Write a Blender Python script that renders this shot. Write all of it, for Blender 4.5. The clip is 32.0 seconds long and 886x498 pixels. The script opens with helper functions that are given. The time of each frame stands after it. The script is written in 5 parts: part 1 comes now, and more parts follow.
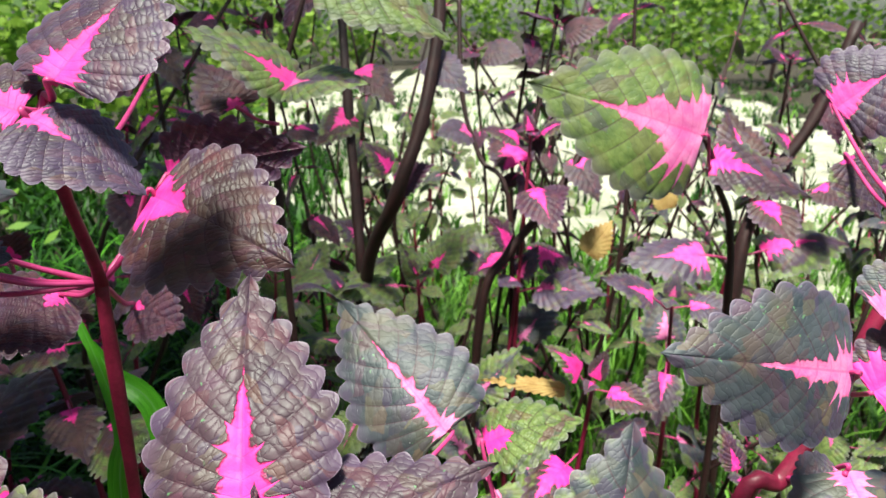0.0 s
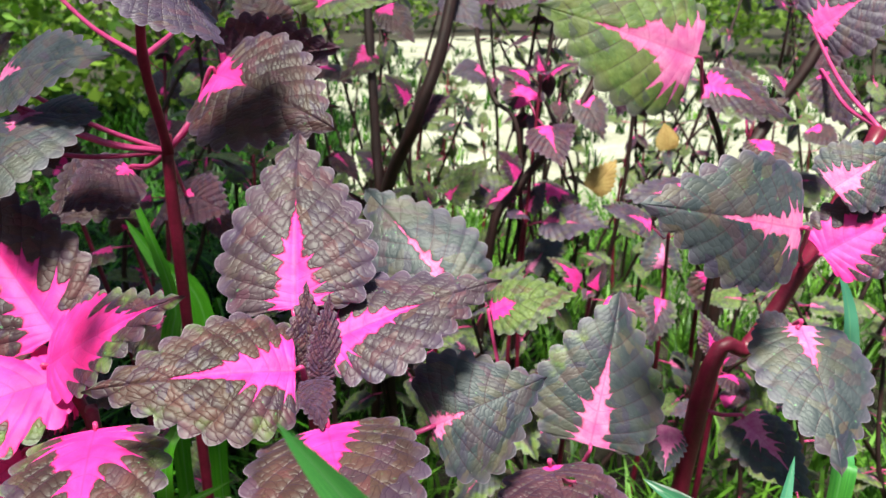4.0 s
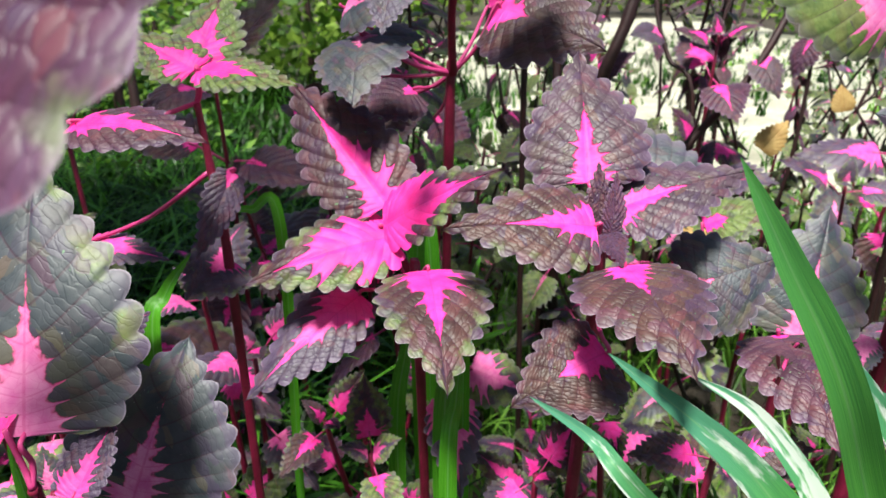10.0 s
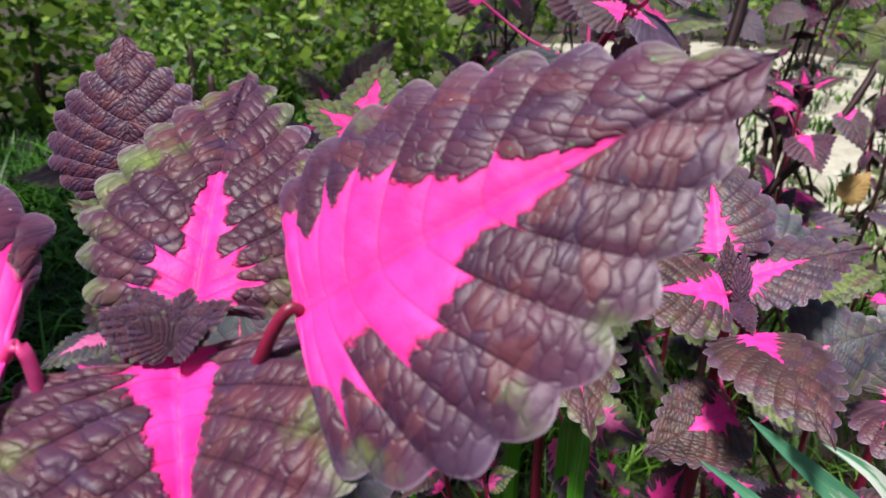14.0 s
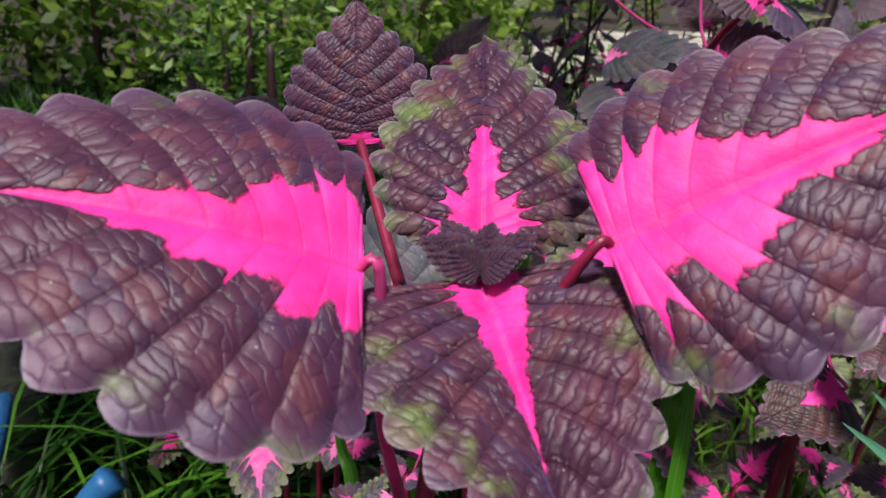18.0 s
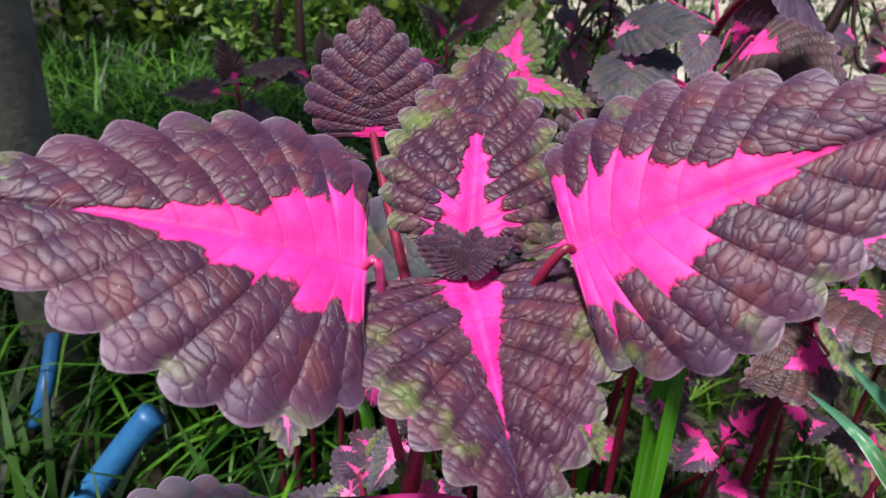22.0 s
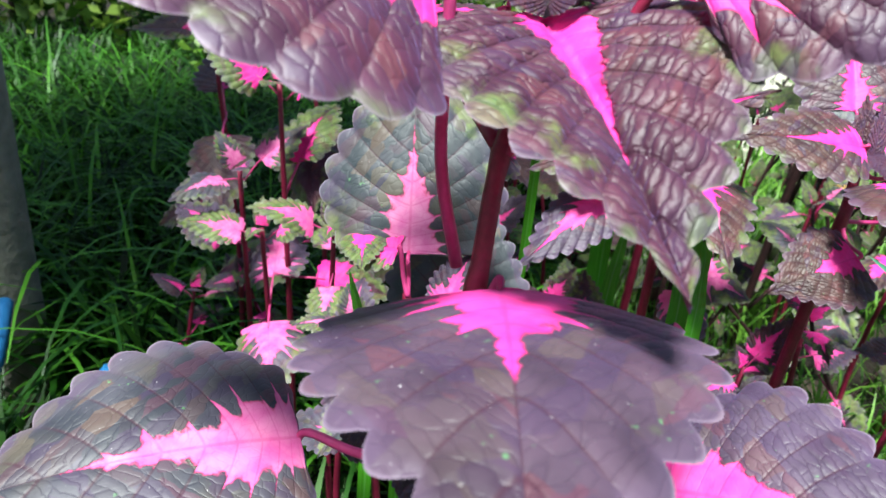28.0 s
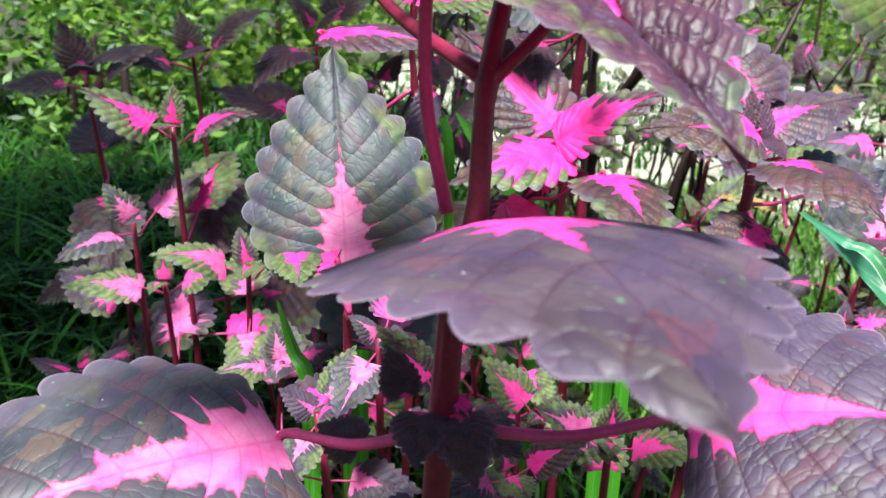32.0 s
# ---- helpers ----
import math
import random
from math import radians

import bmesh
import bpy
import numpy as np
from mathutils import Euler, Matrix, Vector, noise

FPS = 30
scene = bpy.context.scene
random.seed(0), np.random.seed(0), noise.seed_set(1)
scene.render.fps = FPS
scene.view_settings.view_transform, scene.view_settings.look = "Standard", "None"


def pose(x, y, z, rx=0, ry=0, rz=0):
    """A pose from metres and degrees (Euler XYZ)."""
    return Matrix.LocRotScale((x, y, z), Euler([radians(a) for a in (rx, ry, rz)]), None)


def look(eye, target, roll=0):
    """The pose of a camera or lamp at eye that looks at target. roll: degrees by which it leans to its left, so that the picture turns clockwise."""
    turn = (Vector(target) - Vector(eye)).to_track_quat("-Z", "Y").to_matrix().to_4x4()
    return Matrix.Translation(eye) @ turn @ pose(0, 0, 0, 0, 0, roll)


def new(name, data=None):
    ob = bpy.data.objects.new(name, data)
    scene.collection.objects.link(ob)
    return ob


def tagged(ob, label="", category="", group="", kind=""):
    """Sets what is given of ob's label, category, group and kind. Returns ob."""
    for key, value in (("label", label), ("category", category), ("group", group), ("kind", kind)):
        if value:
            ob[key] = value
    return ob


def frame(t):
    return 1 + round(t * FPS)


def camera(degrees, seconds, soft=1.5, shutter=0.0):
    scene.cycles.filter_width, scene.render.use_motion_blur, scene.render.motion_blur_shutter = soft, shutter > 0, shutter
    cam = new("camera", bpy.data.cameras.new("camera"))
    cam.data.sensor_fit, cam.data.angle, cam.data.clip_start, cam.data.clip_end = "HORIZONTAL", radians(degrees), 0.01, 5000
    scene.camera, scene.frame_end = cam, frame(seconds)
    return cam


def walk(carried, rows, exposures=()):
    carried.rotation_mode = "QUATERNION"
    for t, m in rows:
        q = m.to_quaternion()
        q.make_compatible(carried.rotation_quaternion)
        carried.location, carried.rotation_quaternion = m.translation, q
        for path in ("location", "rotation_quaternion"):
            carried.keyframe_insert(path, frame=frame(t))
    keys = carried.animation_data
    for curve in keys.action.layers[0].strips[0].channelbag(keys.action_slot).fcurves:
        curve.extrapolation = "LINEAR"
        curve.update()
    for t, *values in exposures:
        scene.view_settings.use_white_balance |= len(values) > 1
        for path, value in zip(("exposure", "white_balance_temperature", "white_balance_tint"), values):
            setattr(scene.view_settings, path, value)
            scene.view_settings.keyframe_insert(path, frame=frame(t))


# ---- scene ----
cam = camera(64.5, 32.0)
cam.data.dof.use_dof = True
cam.data.dof.focus_distance = 0.31
cam.data.dof.aperture_fstop = 21.0
METRES, EYE, TILT, LEAN, TURN = 0.7, 0.78, -18.0, 0.0, 0.0
ROWS = [
    (0.0, 0.0, 0.0, 0.0, 0.0, 0.0, -0.0),
    (0.5, -0.004, -0.0139, -0.007, -0.21, 0.13, -0.28),
    (1.0, -0.0051, -0.0274, -0.0177, 0.41, -0.42, -0.51),
    (1.5, -0.0037, -0.0403, -0.0206, 0.64, -0.65, -0.48),
    (2.0, -0.0007, -0.0587, -0.0187, 0.75, -0.32, -0.38),
    (2.5, -0.0013, -0.0774, -0.0262, 1.01, -0.45, -0.45),
    (3.0, -0.0039, -0.0813, -0.0489, 0.99, -1.33, -0.75),
    (3.5, -0.0032, -0.0864, -0.0674, 0.77, -1.85, -1.17),
    (5.5, -0.0043, -0.1268, -0.1345, 1.6, -3.02, -1.05),
    (6.0, -0.0133, -0.1387, -0.1433, 2.11, -3.33, -1.18),
    (6.5, -0.0286, -0.1476, -0.1583, 2.31, -3.67, -1.62),
    (7.0, -0.0484, -0.1533, -0.1707, 3.03, -4.22, -2.12),
    (7.5, -0.0649, -0.1661, -0.1747, 4.48, -4.33, -2.38),
    (8.0, -0.0815, -0.1845, -0.1779, 5.57, -4.11, -2.78),
    (8.5, -0.0931, -0.198, -0.1759, 6.86, -4.16, -2.67),
    (9.0, -0.1029, -0.2136, -0.1782, 7.83, -4.1, -3.01),
    (9.5, -0.1176, -0.2291, -0.1755, 8.82, -4.0, -3.13),
    (10.0, -0.1295, -0.2452, -0.1721, 9.81, -3.71, -3.5),
    (10.5, -0.1365, -0.2557, -0.1685, 10.72, -3.63, -3.31),
    (11.0, -0.1466, -0.2648, -0.1674, 11.36, -3.54, -3.47),
    (11.5, -0.158, -0.2741, -0.168, 12.28, -3.54, -3.88),
    (12.0, -0.1628, -0.2833, -0.1642, 12.37, -3.31, -4.22),
    (12.5, -0.1667, -0.2958, -0.1531, 12.03, -3.09, -4.79),
    (13.0, -0.1809, -0.3104, -0.1495, 12.25, -2.99, -5.28),
    (13.5, -0.1989, -0.3188, -0.1429, 12.83, -2.85, -5.56),
    (14.0, -0.215, -0.3306, -0.1364, 13.21, -2.92, -6.05),
    (14.5, -0.231, -0.3461, -0.134, 13.45, -3.37, -6.71),
    (15.0, -0.2451, -0.3558, -0.141, 13.86, -4.45, -7.08),
    (15.5, -0.2562, -0.3659, -0.1472, 14.15, -4.83, -7.28),
    (17.5, -0.2903, -0.389, -0.1527, 15.46, -4.47, -8.74),
    (18.0, -0.3011, -0.3922, -0.1638, 15.5, -4.63, -9.15),
    (18.5, -0.3077, -0.3945, -0.1697, 16.16, -5.5, -9.4),
    (19.0, -0.3099, -0.4085, -0.1625, 16.55, -6.17, -9.68),
    (19.5, -0.312, -0.4275, -0.1535, 16.99, -6.21, -9.82),
    (20.0, -0.3096, -0.4389, -0.1484, 17.37, -7.03, -10.14),
    (20.5, -0.301, -0.4425, -0.1448, 17.38, -7.68, -10.11),
    (21.0, -0.2908, -0.4383, -0.1432, 17.52, -9.07, -10.02),
    (21.5, -0.2819, -0.4354, -0.1368, 17.72, -9.77, -9.89),
    (22.0, -0.2766, -0.4363, -0.1297, 17.91, -9.72, -9.86),
    (22.5, -0.272, -0.4313, -0.1293, 17.86, -10.07, -9.81),
    (23.0, -0.2666, -0.4263, -0.1274, 17.95, -10.16, -9.76),
    (23.5, -0.2624, -0.4238, -0.1272, 17.8, -10.12, -9.63),
    (24.0, -0.2597, -0.4229, -0.1284, 17.85, -9.96, -9.52),
    (24.5, -0.2601, -0.4231, -0.1311, 17.91, -10.0, -9.53),
    (26.5, -0.2829, -0.4153, -0.1916, 15.97, -8.65, -10.43),
    (27.0, -0.2904, -0.4117, -0.2106, 15.66, -8.46, -10.38),
    (27.5, -0.302, -0.407, -0.2365, 14.96, -8.18, -9.98),
    (28.0, -0.315, -0.4007, -0.2571, 14.52, -7.79, -9.91),
    (28.5, -0.3264, -0.4011, -0.2716, 14.24, -7.61, -10.0),
    (29.0, -0.3339, -0.3951, -0.281, 13.14, -7.5, -9.77),
    (29.5, -0.3392, -0.3952, -0.2794, 12.01, -6.43, -9.41),
    (30.0, -0.3471, -0.3979, -0.2823, 11.12, -5.87, -9.47),
    (30.5, -0.3546, -0.3991, -0.2915, 9.78, -5.05, -9.05),
    (31.0, -0.3584, -0.3949, -0.3078, 8.07, -4.01, -8.24),
    (31.5, -0.3558, -0.386, -0.3172, 5.94, -2.84, -6.21),
    (32.0, -0.356, -0.3896, -0.3163, 4.58, -0.86, -4.38),
]
walk(cam, [(t, pose(0, 0, EYE, TILT, LEAN, TURN) @ pose(METRES * x, METRES * y, METRES * z, 90 + pitch, roll, yaw)) for t, x, y, z, yaw, pitch, roll in ROWS], [(0.0, 1.3, 6550, -5), (6.0, 1.12, 6600, -6), (9.0, 1.25, 6550, -2), (11.0, 1.2, 6300, 9), (13.0, 0.8, 6300, 14), (15.0, 0.7, 6400, 13), (17.5, 0.42, 6350, 18), (21.0, 0.6, 6350, 18), (24.5, 0.78, 6400, 14), (26.5, 0.8, 6250, 11), (28.0, 1.45, 6000, 0), (32.0, 1.45, 6000, -2)])

# ---- world and light ----
world = bpy.data.worlds.new("sky")
scene.world = world
world.use_nodes = True
_nt = world.node_tree
_sky = _nt.nodes.new("ShaderNodeTexSky")
_sky.sky_type = "NISHITA"
_sky.sun_disc = False
_sky.sun_elevation = radians(70)
_sky.sun_rotation = radians(192)
_sky.altitude = 100
_sky.dust_density = 2.0
_nt.links.new(_sky.outputs[0], _nt.nodes["Background"].inputs[0])
_nt.nodes["Background"].inputs[1].default_value = 0.05
_sun = bpy.data.lights.new("sun", "SUN")
_sun.energy = 4.6
_sun.angle = radians(11)
_sun.color = (1.0, 0.96, 0.9)
sun = new("sun", _sun)
sun.matrix_world = look((math.sin(radians(192)) * 10, math.cos(radians(192)) * 10, 27.5), (0, 0, 0))


# ---- materials ----
class Net:
    """Short hand for building node trees."""

    def __init__(self, name):
        self.mat = bpy.data.materials.new(name)
        self.mat.use_nodes = True
        self.t = self.mat.node_tree
        self.bsdf = self.t.nodes["Principled BSDF"]
        self.out = self.t.nodes["Material Output"]

    def node(self, kind, **values):
        n = self.t.nodes.new(kind)
        for k, v in values.items():
            setattr(n, k, v)
        return n

    def put(self, sock, v):
        if isinstance(v, (int, float)):
            sock.default_value = v
        elif isinstance(v, (tuple, list)):
            sock.default_value = (*v, 1.0) if len(v) == 3 and sock.type == "RGBA" else v
        else:
            self.t.links.new(v, sock)

    def m(self, op, a, b=0.0, c=0.0, clamp=False):
        n = self.node("ShaderNodeMath", operation=op, use_clamp=clamp)
        for i, v in enumerate((a, b, c)):
            self.put(n.inputs[i], v)
        return n.outputs[0]

    def mix(self, f, a, b):
        n = self.node("ShaderNodeMix", data_type="RGBA")
        self.put(n.inputs[0], f)
        self.put(n.inputs[6], a)
        self.put(n.inputs[7], b)
        return n.outputs[2]

    def noise(self, vec, scale, detail=3.0, rough=0.55):
        n = self.node("ShaderNodeTexNoise")
        if vec is not None:
            self.put(n.inputs["Vector"], vec)
        n.inputs["Scale"].default_value = scale
        n.inputs["Detail"].default_value = detail
        n.inputs["Roughness"].default_value = rough
        return n.outputs[0]

    def ramp(self, v, lo, hi, a=0.0, b=1.0):
        n = self.node("ShaderNodeMapRange", interpolation_type="SMOOTHSTEP")
        self.put(n.inputs[0], v)
        for i, x in zip((1, 2, 3, 4), (lo, hi, a, b)):
            self.put(n.inputs[i], x)
        return n.outputs[0]

    def xyz(self, x, y, z):
        n = self.node("ShaderNodeCombineXYZ")
        for i, v in enumerate((x, y, z)):
            self.put(n.inputs[i], v)
        return n.outputs[0]

    def bump(self, h, strength, dist):
        n = self.node("ShaderNodeBump")
        n.inputs["Strength"].default_value = strength
        n.inputs["Distance"].default_value = dist
        self.put(n.inputs["Height"], h)
        return n.outputs[0]

    def set(self, **values):
        for k, v in values.items():
            self.put(self.bsdf.inputs[k.replace("_", " ")], v)


TEETH, VEINS, LEAN_OUT = 11, 11, 2.6


def leaf_material(name, lengthwise, crosswise, puffing):
    """Variegated leaf: dark body, jagged pink heart, veins, crinkles, pale hairy rim. The object's colour holds
    the pink's length and breadth, the body's coolness and its greenness."""
    n = Net(name)
    rib = n.node("ShaderNodeUVMap", uv_map="rib").outputs[0]
    flat = n.node("ShaderNodeUVMap", uv_map="flat").outputs[0]
    info = n.node("ShaderNodeObjectInfo")
    rnd = info.outputs["Random"]
    col = n.node("ShaderNodeSeparateColor")
    n.put(col.inputs[0], info.outputs["Color"])
    p_len, p_wide, cool = col.outputs[0], col.outputs[1], col.outputs[2]
    green = info.outputs["Alpha"]
    sep = n.node("ShaderNodeSeparateXYZ")
    n.put(sep.inputs[0], rib)
    u = n.m("MULTIPLY_ADD", sep.outputs[0], 2.0, -1.0)
    s = n.m("POWER", sep.outputs[1], LEAN_OUT)
    a = n.m("ABSOLUTE", u)
    side = n.m("SIGN", u)
    off = n.node("ShaderNodeVectorMath", operation="ADD")
    n.put(off.inputs[0], flat)
    n.put(off.inputs[1], n.xyz(n.m("MULTIPLY", rnd, 37.0), n.m("MULTIPLY", rnd, 91.0), 0.0))
    place = off.outputs[0]
    # veins
    sn = n.m("MULTIPLY", sep.outputs[1], float(VEINS))
    f = n.m("FRACT", sn)
    vi = n.m("FLOOR", sn)
    tri = n.m("SUBTRACT", 1.0, n.m("ABSOLUTE", n.m("MULTIPLY_ADD", f, 2.0, -1.0)))
    white = n.node("ShaderNodeTexWhiteNoise", noise_dimensions="3D")
    n.put(white.inputs["Vector"], n.xyz(vi, n.m("MULTIPLY", side, 3.0), n.m("MULTIPLY", rnd, 50.0)))
    lump = white.outputs["Value"]
    fine = n.noise(place, 26.0, 2.0)
    # pink heart
    taper = n.m("POWER", n.m("MAXIMUM", n.m("SUBTRACT", 1.0, n.m("DIVIDE", s, n.m("ADD", p_len, 0.001))), 0.0), n.m("MULTIPLY_ADD", cool, 0.55, 0.65))
    gain = n.m("MULTIPLY_ADD", cool, 0.45, 0.38)
    start = n.m("MULTIPLY_ADD", lump, n.m("MULTIPLY_ADD", cool, -0.15, 0.50), n.m("MULTIPLY_ADD", cool, -0.12, 0.47))
    more = n.node("ShaderNodeSeparateColor")
    n.put(more.inputs[0], white.outputs["Color"])
    spike = n.m("ADD", start, n.m("MULTIPLY", n.m("MULTIPLY", n.m("POWER", n.m("SUBTRACT", 1.0, tri), 2.0), n.m("POWER", more.outputs[1], 1.6)), gain))
    wide = n.m("MULTIPLY", n.m("MULTIPLY", p_wide, 1.35), n.m("MULTIPLY", taper, spike))
    wide = n.m("ADD", wide, n.m("MULTIPLY", n.m("SUBTRACT", fine, 0.5), 0.16))
    wide = n.m("ADD", wide, n.m("MULTIPLY", n.m("SUBTRACT", n.noise(place, 7.0, 2.0), 0.5), 0.16))
    wide = n.m("ADD", wide, n.m("MULTIPLY", n.ramp(s, 0.06, 0.0), n.m("MULTIPLY", p_wide, 0.6)))
    gate = n.ramp(n.m("SUBTRACT", p_len, s), -0.01, 0.03)
    pink = n.m("MULTIPLY", n.ramp(n.m("SUBTRACT", wide, a), -0.012, 0.022), gate)
    # lines along the veins and the midrib
    vein = n.m("MULTIPLY", n.ramp(n.m("SUBTRACT", 1.0, tri), 0.86, 0.99), n.ramp(a, 1.0, 0.6))
    mid = n.ramp(a, 0.024, 0.006)
    basal = n.ramp(s, 0.002, 0.02)
    lines = n.m("MAXIMUM", n.m("MULTIPLY", vein, basal), mid)
    vor = n.node("ShaderNodeTexVoronoi", feature="DISTANCE_TO_EDGE")
    fl = n.node("ShaderNodeSeparateXYZ")
    n.put(fl.inputs[0], flat)
    ax_ = n.m("ABSOLUTE", fl.outputs[0])
    warp = n.m("MULTIPLY", n.m("SUBTRACT", n.noise(place, 12.0, 2.0), 0.5), 1.5)
    cellpos = n.xyz(n.m("MULTIPLY_ADD", n.m("ADD", ax_, fl.outputs[1]), lengthwise, warp), n.m("ADD", n.m("MULTIPLY_ADD", sn, crosswise, n.m("MULTIPLY", side, 37.0)), n.m("MULTIPLY", warp, 0.5)), n.m("MULTIPLY", rnd, 40.0))
    n.put(vor.inputs["Vector"], cellpos)
    vor.inputs["Scale"].default_value = 1.0
    vor.inputs["Randomness"].default_value = 0.75
    pil = n.node("ShaderNodeTexVoronoi", feature="SMOOTH_F1")
    n.put(pil.inputs["Vector"], cellpos)
    pil.inputs["Scale"].default_value = 1.0
    pil.inputs["Randomness"].default_value = 0.75
    pil.inputs["Smoothness"].default_value = 0.35
    tone = n.node("ShaderNodeTexVoronoi", feature="F1")
    n.put(tone.inputs["Vector"], cellpos)
    tone.inputs["Scale"].default_value = 0.55
    hue = n.node("ShaderNodeSeparateColor")
    n.put(hue.inputs[0], tone.outputs["Color"])
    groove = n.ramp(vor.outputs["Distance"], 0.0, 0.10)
    pillow = n.m("SUBTRACT", 1.0, n.m("POWER", pil.outputs["Distance"], 2.0))
    panel = n.m("MULTIPLY", n.m("POWER", n.m("MAXIMUM", tri, 0.0), 0.65), n.ramp(a, 1.15, 0.8))
    cell = n.m("ADD", n.m("MULTIPLY", pillow, 0.75), n.m("ADD", n.m("MULTIPLY", groove, 0.18), n.m("MULTIPLY", panel, n.m("MULTIPLY_ADD", cool, -0.35, 0.5))))
    # body colour
    mott = n.noise(place, 4.0, 4.0)
    warm = n.mix(n.ramp(mott, 0.35, 0.65), (0.052, 0.012, 0.034), (0.096, 0.024, 0.054))
    coolc = n.mix(n.ramp(mott, 0.35, 0.65), (0.026, 0.036, 0.043), (0.060, 0.068, 0.078))
    coolc = n.mix(n.m("MULTIPLY", n.ramp(n.noise(place, 2.6, 2.0), 0.50, 0.66), 0.5), coolc, (0.085, 0.072, 0.036))
    brown = n.mix(n.ramp(mott, 0.35, 0.65), (0.040, 0.018, 0.017), (0.082, 0.036, 0.030))
    body = n.mix(n.ramp(cool, 0.14, 0.38), warm, brown)
    # sky sheen put into the body colour: lilac on leaves of middling coolness
    lilac = n.mix(n.ramp(mott, 0.35, 0.65), (0.046, 0.029, 0.054), (0.090, 0.060, 0.104))
    body = n.mix(n.ramp(cool, 0.42, 0.62), body, lilac)
    body = n.mix(n.ramp(cool, 0.72, 0.92), body, coolc)
    grn = n.mix(n.ramp(n.noise(place, 9.0, 3.0), 0.35, 0.65), (0.088, 0.135, 0.03), (0.18, 0.235, 0.06))
    gm = n.ramp(n.m("ADD", n.m("ADD", n.m("MULTIPLY", a, 0.5), n.m("MULTIPLY", green, 1.15)), n.noise(place, 6.0, 4.0)), 1.12, 1.32)
    body = n.mix(n.m("MULTIPLY", gm, n.ramp(green, 0.0, 0.1)), body, grn)
    body = n.mix(n.m("MULTIPLY", n.ramp(hue.outputs[0], 0.60, 0.95), 0.5), body, (0.055, 0.030, 0.075))
    body = n.mix(n.m("MULTIPLY", n.ramp(hue.outputs[1], 0.70, 0.95), n.m("MULTIPLY_ADD", cool, -0.35, 0.55)), body, (0.15, 0.040, 0.048))
    body = n.mix(n.m("MULTIPLY", n.ramp(hue.outputs[2], 0.78, 0.98), n.m("MULTIPLY", cool, 0.4)), body, (0.15, 0.115, 0.06))
    fleck = n.m("MULTIPLY", n.ramp(n.noise(place, 34.0, 2.0), 0.66, 0.72), n.ramp(n.noise(place, 3.0, 2.0), 0.48, 0.62))
    body = n.mix(n.m("MULTIPLY", fleck, 0.8), body, (0.12, 0.27, 0.12))
    # crease shade put into the colour along the grooves between puffs
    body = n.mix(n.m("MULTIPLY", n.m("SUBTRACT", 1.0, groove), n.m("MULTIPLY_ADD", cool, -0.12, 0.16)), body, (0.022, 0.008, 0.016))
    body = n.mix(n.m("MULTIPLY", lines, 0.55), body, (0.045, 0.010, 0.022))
    speck = n.ramp(n.noise(place, 80.0, 1.0), 0.76, 0.80)
    body = n.mix(n.m("MULTIPLY", speck, 0.6), body, (0.62, 0.58, 0.60))
    body = n.mix(n.m("MULTIPLY", n.ramp(a, 0.80, 1.0), 0.28), body, (0.17, 0.115, 0.20))
    rim = n.m("MULTIPLY", n.ramp(a, 0.978, 1.0), 0.32)
    body = n.mix(rim, body, (0.42, 0.33, 0.43))
    # pink colour, paler on cool old leaves
    hot = n.mix(n.ramp(n.noise(place, 7.0, 3.0), 0.3, 0.7), (0.86, 0.016, 0.27), (0.90, 0.045, 0.40))
    pale = n.mix(n.ramp(n.noise(place, 9.0, 3.0), 0.3, 0.7), (0.62, 0.11, 0.34), (0.72, 0.25, 0.47))
    pk = n.mix(n.ramp(cool, 0.45, 1.0), hot, pale)
    pk = n.mix(n.m("MULTIPLY", lines, 0.35), pk, (0.52, 0.012, 0.16))
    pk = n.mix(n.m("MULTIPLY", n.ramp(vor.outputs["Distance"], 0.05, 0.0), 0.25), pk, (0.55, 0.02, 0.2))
    edge = n.m("MULTIPLY", n.ramp(n.m("SUBTRACT", wide, a), 0.05, 0.0), 0.6)
    pk = n.mix(edge, pk, (0.60, 0.015, 0.10))
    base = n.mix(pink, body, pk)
    puff = n.m("MULTIPLY", cell, n.m("SUBTRACT", 1.0, n.m("MULTIPLY", pink, 0.88)))
    high = n.m("ADD", n.m("MULTIPLY", puff, 1.0), n.m("MULTIPLY", n.m("MULTIPLY", lines, -0.2), n.m("MULTIPLY_ADD", pink, -0.6, 1.0)))
    high = n.m("ADD", high, n.m("MULTIPLY", n.noise(place, 120.0, 2.0), 0.10))
    high = n.m("MULTIPLY", high, n.m("MULTIPLY_ADD", cool, -0.68, 1.0))
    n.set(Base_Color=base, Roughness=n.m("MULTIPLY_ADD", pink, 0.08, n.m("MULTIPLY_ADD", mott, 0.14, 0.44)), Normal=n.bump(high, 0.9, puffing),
          Sheen_Weight=0.16, Sheen_Roughness=0.45, Sheen_Tint=(0.58, 0.42, 1.0))
    n.bsdf.inputs["Specular IOR Level"].default_value = 0.46
    tr = n.node("ShaderNodeBsdfTranslucent")
    n.put(tr.inputs["Color"], base)
    mx = n.node("ShaderNodeMixShader")
    n.put(mx.inputs[0], n.m("MULTIPLY_ADD", green, 0.15, 0.14))
    n.put(mx.inputs[1], n.bsdf.outputs[0])
    n.put(mx.inputs[2], tr.outputs[0])
    n.put(n.out.inputs[0], mx.outputs[0])
    return n.mat


